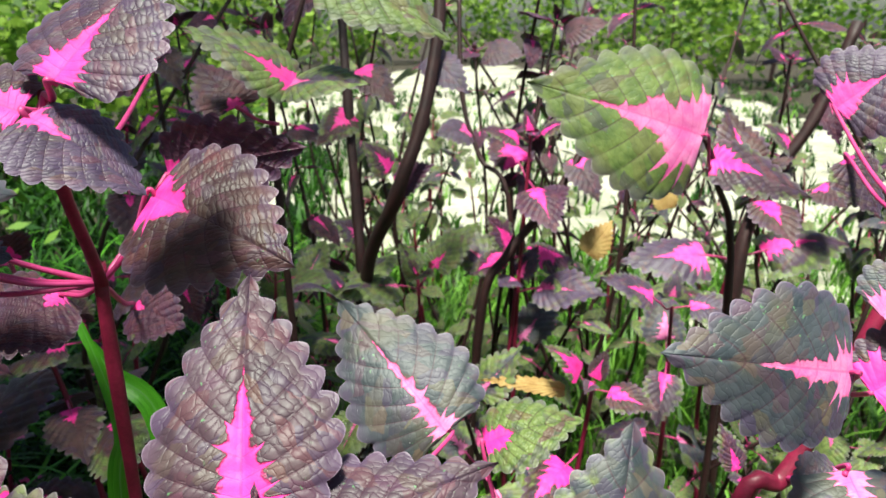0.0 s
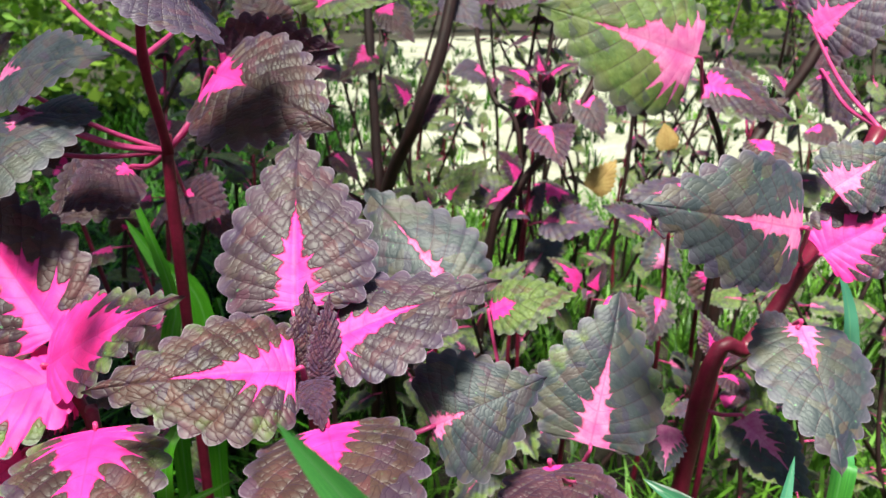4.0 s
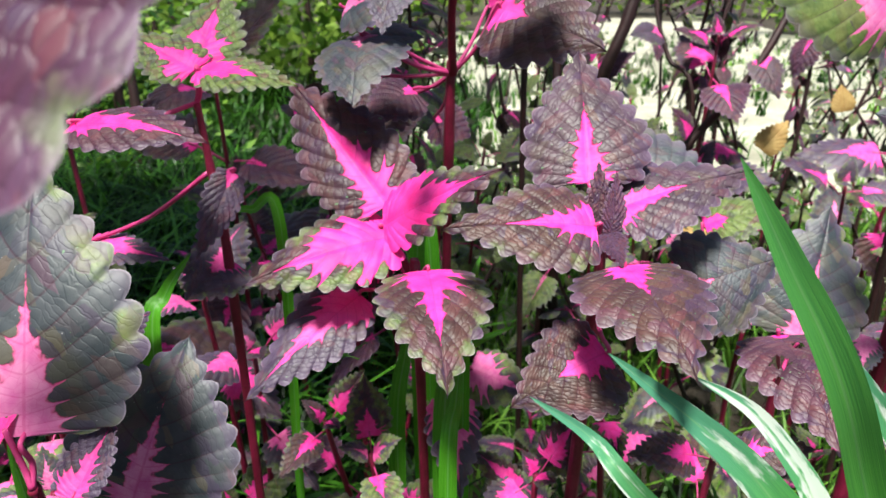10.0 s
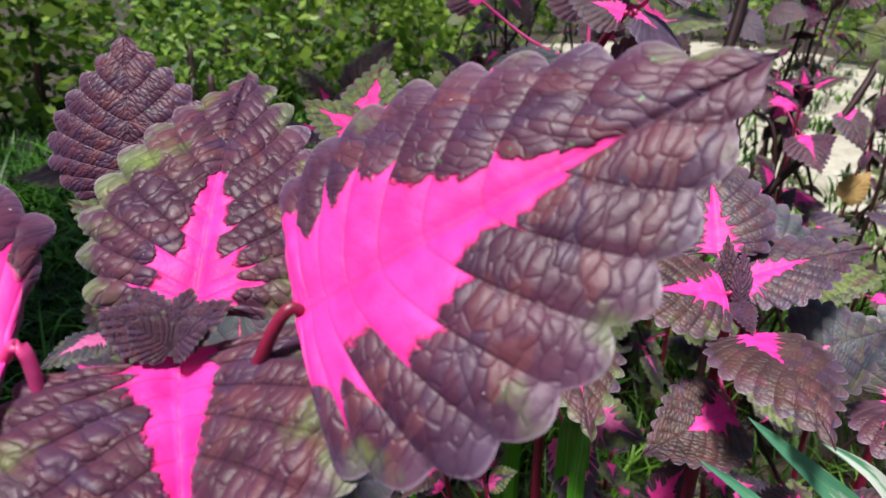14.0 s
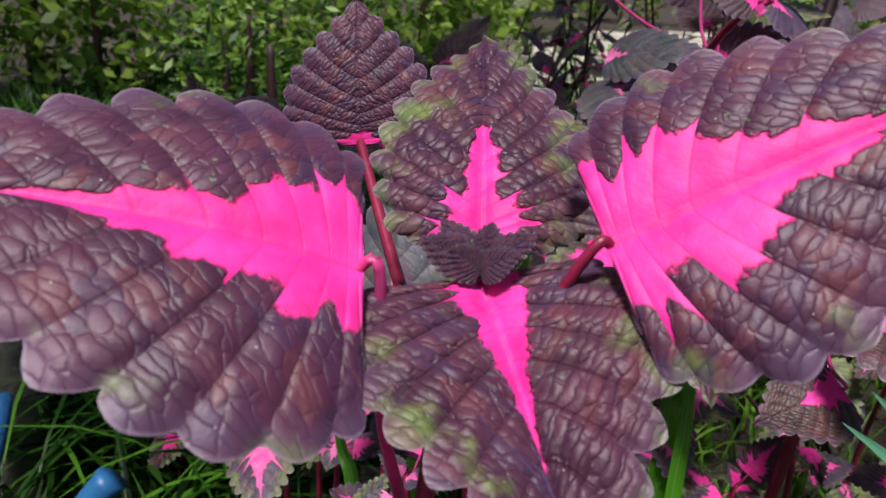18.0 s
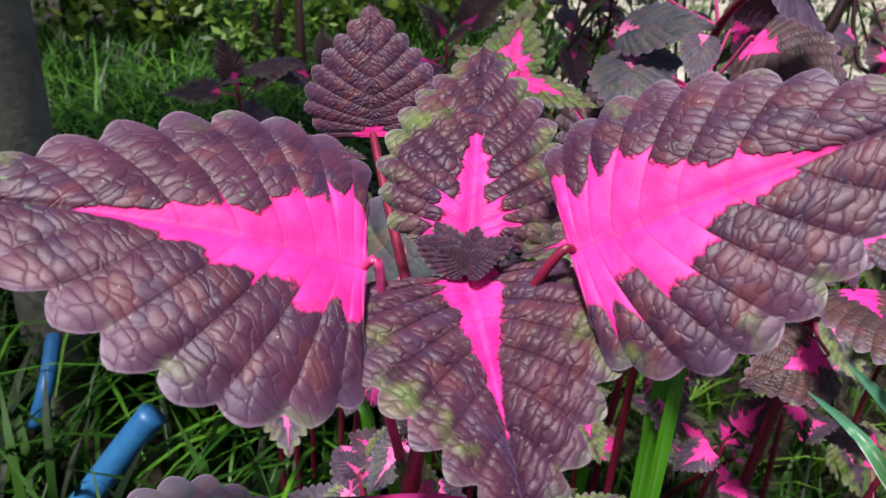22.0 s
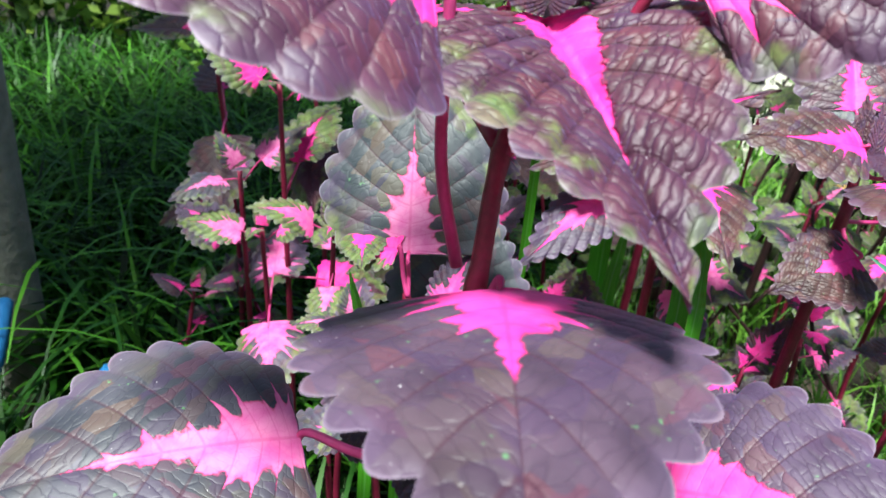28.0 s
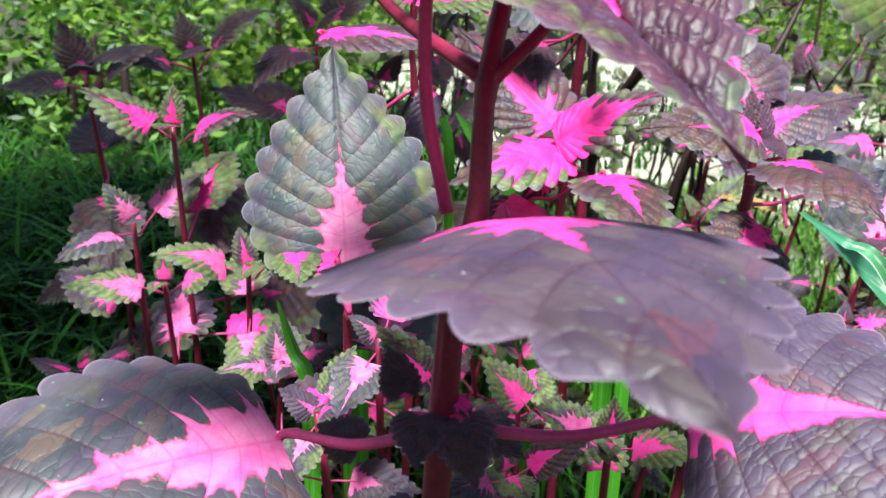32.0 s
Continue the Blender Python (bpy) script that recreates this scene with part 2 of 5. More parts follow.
def plain_material(name, c1, c2, scale, rough=0.6, bump=0.3, dist=0.002, trans=0.0, vary=0.0, spec=0.5):
    n = Net(name)
    tc = n.node("ShaderNodeTexCoord").outputs["Object"]
    info = n.node("ShaderNodeObjectInfo").outputs["Random"]
    big = n.noise(tc, scale, 5.0)
    small = n.noise(tc, scale * 9, 3.0)
    v = n.m("ADD", n.m("MULTIPLY", big, 0.65), n.m("MULTIPLY", small, 0.35))
    if vary:
        geo = n.node("ShaderNodeNewGeometry").outputs["Random Per Island"]
        v = n.m("ADD", v, n.m("MULTIPLY", n.m("SUBTRACT", n.m("ADD", geo, n.m("MULTIPLY", info, 0.0)), 0.5), vary))
    base = n.mix(n.ramp(v, 0.3, 0.7), c1, c2)
    n.set(Base_Color=base, Roughness=rough, Normal=n.bump(small, bump, dist))
    n.bsdf.inputs["Specular IOR Level"].default_value = spec
    if trans:
        tr = n.node("ShaderNodeBsdfTranslucent")
        n.put(tr.inputs["Color"], base)
        mx = n.node("ShaderNodeMixShader")
        n.put(mx.inputs[0], trans)
        n.put(mx.inputs[1], n.bsdf.outputs[0])
        n.put(mx.inputs[2], tr.outputs[0])
        n.put(n.out.inputs[0], mx.outputs[0])
    return n.mat


def blade_material():
    """Broad grass blade: green with a pale midline, pale edges and whitish patches."""
    n = Net("broad_blade")
    rib = n.node("ShaderNodeUVMap", uv_map="rib").outputs[0]
    info = n.node("ShaderNodeObjectInfo")
    col = n.node("ShaderNodeSeparateColor")
    n.put(col.inputs[0], info.outputs["Color"])
    sep = n.node("ShaderNodeSeparateXYZ")
    n.put(sep.inputs[0], rib)
    u = n.m("ABSOLUTE", n.m("MULTIPLY_ADD", sep.outputs[0], 2.0, -1.0))
    st = n.node("ShaderNodeVectorMath", operation="MULTIPLY")
    n.put(st.inputs[0], rib)
    n.put(st.inputs[1], n.xyz(12.0, 2.0, 1.0))
    streak = n.noise(st.outputs[0], 3.0, 4.0)
    body = n.mix(n.ramp(streak, 0.3, 0.7), (0.055, 0.26, 0.008), (0.13, 0.45, 0.028))
    body = n.mix(n.m("MULTIPLY", col.outputs[1], n.ramp(sep.outputs[1], 0.25, 0.9)), body, (0.10, 0.33, 0.22))
    pale = n.ramp(n.m("ADD", n.noise(n.xyz(n.m("MULTIPLY", sep.outputs[0], 1.0), n.m("MULTIPLY", sep.outputs[1], 2.6), info.outputs["Random"]), 2.2, 5.0), n.m("MULTIPLY", col.outputs[0], 0.4)), 0.74, 0.84)
    body = n.mix(pale, body, (0.66, 0.74, 0.66))
    body = n.mix(n.m("MULTIPLY", n.ramp(u, 0.12, 0.02), 0.35), body, (0.25, 0.5, 0.2))
    n.set(Base_Color=body, Roughness=0.38, Normal=n.bump(streak, 0.35, 0.0008))
    tr = n.node("ShaderNodeBsdfTranslucent")
    n.put(tr.inputs["Color"], body)
    mx = n.node("ShaderNodeMixShader")
    n.put(mx.inputs[0], 0.42)
    n.put(mx.inputs[1], n.bsdf.outputs[0])
    n.put(mx.inputs[2], tr.outputs[0])
    n.put(n.out.inputs[0], mx.outputs[0])
    return n.mat


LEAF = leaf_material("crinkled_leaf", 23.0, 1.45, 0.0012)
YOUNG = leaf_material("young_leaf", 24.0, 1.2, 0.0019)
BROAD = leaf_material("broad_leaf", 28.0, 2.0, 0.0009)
BLADE = blade_material()
STEM = plain_material("magenta_stem", (0.12, 0.004, 0.022), (0.24, 0.012, 0.050), 60, 0.42, 0.2, 0.0006)
PETIOLE = plain_material("pink_petiole", (0.50, 0.03, 0.16), (0.64, 0.07, 0.26), 60, 0.4, 0.2, 0.0006, 0.1)
DARKSTEM = plain_material("woody_stem", (0.014, 0.004, 0.005), (0.040, 0.011, 0.011), 50, 0.6, 0.5, 0.001)
SOIL = plain_material("soil", (0.016, 0.012, 0.008), (0.05, 0.036, 0.022), 6, 0.95, 0.9, 0.02)
PALE = plain_material("pale_ground", (0.22, 0.205, 0.15), (0.46, 0.44, 0.36), 2.5, 0.9, 0.6, 0.01)
# shade is put into this grass by its very dark colour
SHADED_GRASS = plain_material("grass", (0.003, 0.016, 0.0015), (0.030, 0.10, 0.007), 3, 0.5, 0.1, 0.001, 0.3, 1.0, 0.25)
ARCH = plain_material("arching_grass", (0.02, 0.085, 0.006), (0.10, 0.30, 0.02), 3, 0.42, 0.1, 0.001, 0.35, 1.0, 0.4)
# grass again, with sunlight put into a brighter colour
SUN_LAWN = plain_material("sunlit_lawn", (0.05, 0.14, 0.012), (0.18, 0.38, 0.04), 3, 0.5, 0.1, 0.001, 0.4, 0.8)
# paler copy of the bush leaves, with sunlight put into the colour
SUNLEAF = plain_material("leaves_painted_sunlit", (0.06, 0.14, 0.012), (0.28, 0.42, 0.06), 1.5, 0.5, 0.1, 0.001, 0.5, 0.8)
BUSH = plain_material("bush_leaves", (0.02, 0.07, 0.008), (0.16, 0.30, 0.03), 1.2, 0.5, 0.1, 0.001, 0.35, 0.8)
DEAD = plain_material("dead_leaf", (0.30, 0.16, 0.045), (0.52, 0.36, 0.13), 60, 0.7, 0.5, 0.0008, 0.25)
POST = plain_material("weathered_post", (0.13, 0.125, 0.10), (0.30, 0.28, 0.23), 7, 0.85, 0.8, 0.006)
BLUE = plain_material("blue_plastic", (0.018, 0.11, 0.29), (0.03, 0.18, 0.40), 12, 0.4, 0.1, 0.001)


# ---- building ----
def mesh_of(name, verts, faces, mat, smooth=True):
    me = bpy.data.meshes.new(name)
    me.from_pydata([tuple(v) for v in verts], [], faces)
    me.materials.append(mat)
    if smooth:
        me.polygons.foreach_set("use_smooth", [True] * len(me.polygons))
    me.update()
    return me


def under(name, me, parent, label="", m=None):
    ob = new(name, me)
    ob.parent = parent
    if m is not None:
        ob.matrix_basis = m
    if label:
        ob["label"] = label
    return ob


def tube(points, radii, sides=8, square=0.0):
    """Verts and faces of a tapered tube along points; square > 0 pinches it towards four ribs."""
    pts = [Vector(p) for p in points]
    verts, faces = [], []
    up = Vector((0.3, 0.9, 0.1))
    for i, p in enumerate(pts):
        d = (pts[min(i + 1, len(pts) - 1)] - pts[max(i - 1, 0)]).normalized()
        x = d.cross(up).normalized()
        y = d.cross(x)
        for k in range(sides):
            an = 2 * math.pi * k / sides
            r = radii[i] * (1 + square * math.cos(4 * an))
            verts.append(p + (x * math.cos(an) + y * math.sin(an)) * r)
    n = len(pts)
    for i in range(n - 1):
        for k in range(sides):
            k2 = (k + 1) % sides
            faces.append((i * sides + k, i * sides + k2, (i + 1) * sides + k2, (i + 1) * sides + k))
    faces.append(tuple(range(sides))[::-1])
    faces.append(tuple((n - 1) * sides + k for k in range(sides)))
    return verts, faces


def bend(points, steps=6):
    """A smooth line through the points."""
    p = [Vector(q) for q in points]
    p = [2 * p[0] - p[1]] + p + [2 * p[-1] - p[-2]]
    out = []
    for i in range(1, len(p) - 2):
        for k in range(steps):
            t = k / steps
            a, b, c, d = p[i - 1], p[i], p[i + 1], p[i + 2]
            out.append(0.5 * (2 * b + (c - a) * t + (2 * a - 5 * b + 4 * c - d) * t * t + (3 * b - a - 3 * c + d) * t ** 3))
    out.append(p[-2])
    return out


def leaf_mesh(length, width, droop=20.0, fold=8.0, curl=12.0, wave=0.0, relief=1.0, step=6, cols=12, seed=0, point=1.2, broad=0.48, bite=0.42):
    """A toothed, quilted leaf of that chord length along +y and full width along x, face up. droop: degrees by which it bends
    over its length; fold: degrees by which the halves rise; curl: degrees by which the margins turn down."""
    rng = random.Random(seed)
    rows = TEETH * step
    half = radians(droop) / 2
    arc = length * (half / math.sin(half) if abs(half) > 1e-3 else 1.0)
    e = 1.0 * point
    peak = (broad / (broad + e)) ** broad * (e / (0.48 + e)) ** e
    ph = [rng.uniform(0, 6.28) for _ in range(4)]
    us = [-1 + k / cols for k in range(2 * cols + 1)]
    verts, rib, flat = [], [], []
    tj = [rng.uniform(0.75, 1.25) for _ in range(2 * TEETH + 2)]
    # margin of one half, then its points at even steps of arc
    q_ = np.linspace(0, 1, 241) ** 1.5
    mx = width / length / 2 * (q_ ** broad * (1 - q_) ** e) / peak
    my = q_ - 0.07 * np.exp(-((q_ - 0.07) / 0.07) ** 2) + 0.07 * math.exp(-1.0) * (1 - q_) ** 8
    run = np.concatenate([[0.0], np.cumsum(np.hypot(np.diff(mx), np.diff(my)))])
    ts = np.linspace(0, 1, rows + 1)
    ex, ey = np.interp(ts * run[-1], run, mx), np.interp(ts * run[-1], run, my)
    nx, ny = np.gradient(ey), -np.gradient(ex)
    nl = np.maximum(np.hypot(nx, ny), 1e-9)
    pitch = run[-1] / TEETH
    for i in range(rows + 1):
        t = i / rows
        s = t ** LEAN_OUT
        f = (t * TEETH) % 1.0
        bump = max(0.0, 1 - abs(2 * f ** 0.85 - 1) ** 1.7)
        fv = (t * VEINS) % 1.0
        ridge = math.sqrt(max(0.0, 1 - (2 * fv - 1) ** 2))
        for u in us:
            a = abs(u)
            k = min(int(t * TEETH), TEETH - 1) + (TEETH if u > 0 else 0)
            tooth = (bump - 0.62) * bite * pitch * tj[k] * min(1, 5 * t) * min(1, 6 * (1 - t)) * a ** 6
            x = (ex[i] * a + nx[i] / nl[i] * tooth) * length
            y = s + (ey[i] - s) * a ** 1.4 + (ny[i] / nl[i] + 0.35) * tooth
            # quilting between the veins
            q = relief * length * (0.010 + 0.012 * noise.noise((u * 5.0, t * VEINS * 1.6, seed * 3.7))) * (ridge - 0.6) * min(1, max(0.0, a - 0.1) * 2.2) * (1 - 0.45 * a ** 2) * min(1, 6 * (1 - s))
            q += relief * length * 0.006 * noise.noise((x / length * 22, y * 22, seed * 1.3)) * min(1, 6 * (1 - s))
            q -= relief * length * 0.012 * math.exp(-(a / 0.08) ** 2)
            ang = radians(fold) * (1 - 0.3 * a) - radians(curl) * a
            w = wave * length * (math.sin(5 * y + ph[0] + 2.1 * u) * 0.03 + math.sin(9 * y + ph[1] - 1.5 * u) * 0.014 * a) * (0.3 + a)
            lx = math.copysign(x * math.cos(ang), u) if u else 0.0
            lz = x * math.sin(ang) + q + w
            th = half - 2 * half * y
            if abs(half) > 1e-3:
                R = arc / (2 * half)
                cy = R * (math.sin(half) - math.sin(th))
                cz = R * (math.cos(th) - math.cos(half))
                py, pz = cy + lz * math.sin(th), cz + lz * math.cos(th)
            else:
                py, pz = y * length, lz
            verts.append((lx, py, pz))
            rib.append((u * 0.5 + 0.5, t))
            flat.append((math.copysign(x, u) / length, y))
    n = len(us)
    faces = [(i * n + k, i * n + k + 1, (i + 1) * n + k + 1, (i + 1) * n + k) for i in range(rows) for k in range(n - 1)]
    me = mesh_of("leaf", verts, faces, LEAF)
    idx = np.empty(len(me.loops), dtype=np.int32)
    me.loops.foreach_get("vertex_index", idx)
    for nm, data in (("rib", rib), ("flat", flat)):
        lay = me.uv_layers.new(name=nm)
        lay.data.foreach_set("uv", np.array(data, dtype=np.float32)[idx].ravel())
    return me


def chew(me, holes):
    """Cuts ragged holes, given as (across, along, radius) in leaf lengths."""
    bm = bmesh.new()
    bm.from_mesh(me)
    lay = bm.loops.layers.uv["flat"]
    gone = []
    for fc in bm.faces:
        c = fc.loops[0][lay].uv
        for x, y, r in holes:
            if math.hypot(c.x - x, c.y - y) < r * (1 + 0.5 * noise.noise((c.x * 40, c.y * 40, 7.0))):
                gone.append(fc)
                break
    bmesh.ops.delete(bm, geom=gone, context="FACES")
    bm.to_mesh(me)
    bm.free()


def leaf_pose(base, tip, face, scale=(1, 1, 1)):
    """Pose with +y from base to tip and +z towards face."""
    b, t = Vector(base), Vector(tip)
    y = (t - b).normalized()
    x = y.cross(Vector(face)).normalized()
    z = x.cross(y)
    m = Matrix((x, y, z)).transposed().to_4x4()
    return Matrix.Translation(b) @ m @ Matrix.Diagonal((*scale, 1))


def plant(name, label, group=""):
    return tagged(new(name), label, "plant", group)


_count = [0]


def leaf(owner, base, tip, face, width, droop, fold, heart, stalk=None, fine=6, mat=None, wave=0.35, curl=12.0, point=1.2, relief=1.0, thick=0.0017, broad=0.48, holes=(), stalk_mat=None, label=""):
    """One large leaf with its stalk. heart: pink length, pink breadth, coolness, greenness."""
    _count[0] += 1
    L = (Vector(tip) - Vector(base)).length
    flatter = 1 - 0.6 * heart[2]
    me = leaf_mesh(L, width, droop, fold, curl, wave, relief * flatter, fine, 2 * fine, _count[0], point, broad, 0.30 if mat == BROAD else 0.27 + 0.13 * flatter)
    if mat:
        me.materials[0] = mat
    if holes:
        chew(me, holes)
    ob = under("leaf", me, owner, label, leaf_pose(base, tip, face))
    ob.color = heart
    if stalk is not None:
        inv = ob.matrix_basis.inverted()
        b, s = Vector(base), Vector(stalk)
        d = (Vector(tip) - b).normalized() * L * 0.015 - Vector(face).normalized() * 0.0025
        down = Vector(face).normalized() * 0.0035
        mid = (b + s) / 2 + Vector((0, 0, -0.03 * (b - s).length)) - down
        pts = [inv @ p for p in bend([s, mid, b - down - d * 2, b + d])]
        n = len(pts)
        v, f = tube(pts, [thick * (1 - 0.35 * i / n) for i in range(n)], 8)
        under("petiole", mesh_of("petiole", v, f, stalk_mat or PETIOLE), ob)
    return ob


def stem(owner, points, r0, r1, mat=None, name="stem"):
    pts = bend(points)
    n = len(pts)
    radii = []
    for i in range(n):
        r = r0 + (r1 - r0) * i / (n - 1)
        radii.append(r * (1.18 if i % 6 == 0 else 1.0))
    v, f = tube(pts, radii, 12, 0.10)
    return under(name, mesh_of(name, v, f, mat or STEM), owner)


# shapes that the many small plants share
LIB = [leaf_mesh(1.0, w, d, fo, c, 0.8, 1.2, 4, 5, 100 + i)
       for i, (w, d, fo, c) in enumerate([(0.72, 20, 12, 10), (0.64, 45, 6, 14), (0.8, 30, -4, 12), (0.6, 70, 10, 10), (0.7, 5, 22, 6), (0.76, 55, 0, 22)])]
LOW = [leaf_mesh(1.0, w, d, fo, c, 0.8, 1.0, 3, 3, 200 + i)
       for i, (w, d, fo, c) in enumerate([(0.72, 25, 12, 10), (0.62, 50, 6, 14), (0.78, 35, -4, 12), (0.6, 70, 14, 8)])]
PET = mesh_of("petiole", *tube([(0, -0.38, -0.16), (0, -0.18, -0.06), (0, 0, 0), (0, 0.1, 0.01)], [0.016, 0.014, 0.013, 0.010], 6), PETIOLE)


def coleus(foot, top, size, rng, pairs=4, low=False, heart=(0.65, 0.4), cool=0.5, green=0.15, axis=None, woody=False, label="", group="coleus plants"):
    """A small plant: a stem from foot to top with crossed pairs of leaves, the highest smallest."""
    foot, top = Vector(foot), Vector(top)
    ob = plant("coleus_plant", label or "coleus with dark crinkled leaves and pink hearts, growing in soil", group)
    side = Vector((rng.uniform(-1, 1), rng.uniform(-1, 1), 0)) * (0.16 if woody else 0.06)
    line = bend([foot, foot.lerp(top, 0.5) + side * (top - foot).length, top])
    n = len(line)
    v, f = tube(line, [0.0045 - 0.0025 * i / n for i in range(n)], 6)
    under("stem", mesh_of("stem", v, f, DARKSTEM if woody else STEM), ob)
    ax = Vector(axis).normalized() if axis else ((top - line[-4]).normalized() + Vector((rng.uniform(-.3, .3), rng.uniform(-.5, .1), 0))).normalized()
    turn = rng.uniform(0, 3.14)
    span = size * 1.5
    ref = ax.cross(Vector((0.2, 1, 0.1))).normalized()
    ref2 = ax.cross(ref)
    total = (top - foot).length
    for j in range(pairs):
        k = j / max(1, pairs - 1)
        at = top - ax * (size * 0.12 * j) if j < 2 else line[max(2, n - 1 - int(n * min(0.75, span * (j - 1) * 0.75 / total)))]
        ln = size * (0.45 + 0.55 * min(1, j / 1.6)) * rng.uniform(0.85, 1.15)
        for h in (0, 1):
            if j > 1 and rng.random() < 0.12:
                continue
            an = turn + j * math.pi / 2 + h * math.pi + rng.uniform(-0.2, 0.2)
            out = ref * math.cos(an) + ref2 * math.sin(an)
            rise = 0.75 - 0.45 * j + rng.uniform(-0.2, 0.2)
            y = (out + ax * rise).normalized()
            face = (ax - out * rise * 0.7 + Vector((0, 0, 0.2))).normalized()
            sc = ln * rng.uniform(0.85, 1.1)
            b = at + y * sc * (0.34 if j else 0.1)
            shapes = LOW if low else LIB
            lf = under("leaf", shapes[rng.randrange(len(shapes))], ob, "", leaf_pose(b, b + y, face, (sc, sc, sc)))
            lf.color = (heart[0] * rng.uniform(0.8, 1.15), heart[1] * (0.6 if woody else 1.0) * rng.uniform(0.6, 1.4), min(1, max(0, cool + rng.uniform(-0.2, 0.2))), max(0, green + rng.uniform(-0.25, 0.25)))
            if j:
                under("petiole", PET, lf)
    return ob


def blade(owner, points, width, face, look_=(0.0, 0.0, 0.0, 1.0)):
    """A broad grass blade through the points, channelled along its middle."""
    line = bend(points, 8)
    n = len(line)
    verts, rib, faces = [], [], []
    fc = Vector(face)
    for i, p in enumerate(line):
        s = i / (n - 1)
        d = (line[min(i + 1, n - 1)] - line[max(i - 1, 0)]).normalized()
        x = d.cross(fc).normalized()
        z = x.cross(d)
        w = width / 2 * min(1, 0.35 + 1.4 * s) * (1 - s ** 3.0) ** 0.8
        for u in (-1, -0.5, 0, 0.5, 1):
            verts.append(p + x * (u * w) + z * (abs(u) * w * 0.35))
            rib.append((u * 0.5 + 0.5, s))
    for i in range(n - 1):
        for k in range(4):
            faces.append((i * 5 + k, i * 5 + k + 1, (i + 1) * 5 + k + 1, (i + 1) * 5 + k))
    me = mesh_of("blade", verts, faces, BLADE)
    idx = np.empty(len(me.loops), dtype=np.int32)
    me.loops.foreach_get("vertex_index", idx)
    me.uv_layers.new(name="rib").data.foreach_set("uv", np.array(rib, dtype=np.float32)[idx].ravel())
    ob = under("blade", me, owner)
    ob.color = look_
    return ob


def tufts(name, spots, height, width, mat, label, rng, per=9):
    """Fine grass as one mesh."""
    verts, faces = [], []
    for x, y in spots:
        for _ in range(per):
            an = rng.uniform(0, 6.28)
            h = height * rng.uniform(0.5, 1.15)
            bx, by = x + rng.gauss(0, 0.025), y + rng.gauss(0, 0.025)
            lean = rng.uniform(0.15, 0.9) * h
            dx, dy = math.cos(an), math.sin(an)
            w = width * rng.uniform(0.6, 1.3)
            i0 = len(verts)
            for s in (0.0, 0.4, 0.75):
                px, py, pz = bx + dx * lean * s * s, by + dy * lean * s * s, h * s * (1 - 0.25 * s)
                ww = w * (1 - 0.5 * s) / 2
                verts.append((px - dy * ww, py + dx * ww, pz))
                verts.append((px + dy * ww, py - dx * ww, pz))
            verts.append((bx + dx * lean, by + dy * lean, h * 0.72))
            faces += [(i0, i0 + 1, i0 + 3, i0 + 2), (i0 + 2, i0 + 3, i0 + 5, i0 + 4), (i0 + 4, i0 + 5, i0 + 6)]
    return tagged(new(name, mesh_of(name, verts, faces, mat)), label, "grass", "", "stuff")


def arching(name, spots, length, width, mat, label, rng, per=6):
    """Long thin grass blades that rise and bow over, as one mesh."""
    verts, faces = [], []
    for x, y in spots:
        for _ in range(per):
            an = rng.uniform(0, 6.28)
            dx, dy = math.cos(an), math.sin(an)
            px, py, pz = x + rng.gauss(0, 0.03), y + rng.gauss(0, 0.03), -0.02
            seg = length * rng.uniform(0.6, 1.2) / 7
            rise, bow = rng.uniform(62, 86), rng.uniform(12, 24)
            w = width * rng.uniform(0.6, 1.3) / 2
            i0 = len(verts)
            for k in range(8):
                ww = w * (1 - (k / 7.6) ** 2.2) * min(1, 0.5 + k * 0.25)
                verts += [(px - dy * ww, py + dx * ww, pz), (px + dy * ww, py - dx * ww, pz)]
                a_ = radians(rise - bow * k)
                px, py, pz = px + dx * seg * math.cos(a_), py + dy * seg * math.cos(a_), pz + seg * math.sin(a_)
            faces += [(i0 + 2 * k, i0 + 2 * k + 1, i0 + 2 * k + 3, i0 + 2 * k + 2) for k in range(7)]
    return tagged(new(name, mesh_of(name, verts, faces, mat)), label, "grass", "", "stuff")


# ---- ground ----
def sheet(name, x0, x1, y0, y1, z, mat, step, rough):
    nx, ny = max(1, int((x1 - x0) / step)), max(1, int((y1 - y0) / step))
    verts = [(x0 + (x1 - x0) * i / nx, y0 + (y1 - y0) * j / ny, z + rough * noise.noise((i * 0.35, j * 0.35, 3.1))) for j in range(ny + 1) for i in range(nx + 1)]
    faces = [(j * (nx + 1) + i, j * (nx + 1) + i + 1, (j + 1) * (nx + 1) + i + 1, (j + 1) * (nx + 1) + i) for j in range(ny) for i in range(nx)]
    return new(name, mesh_of(name, verts, faces, mat))


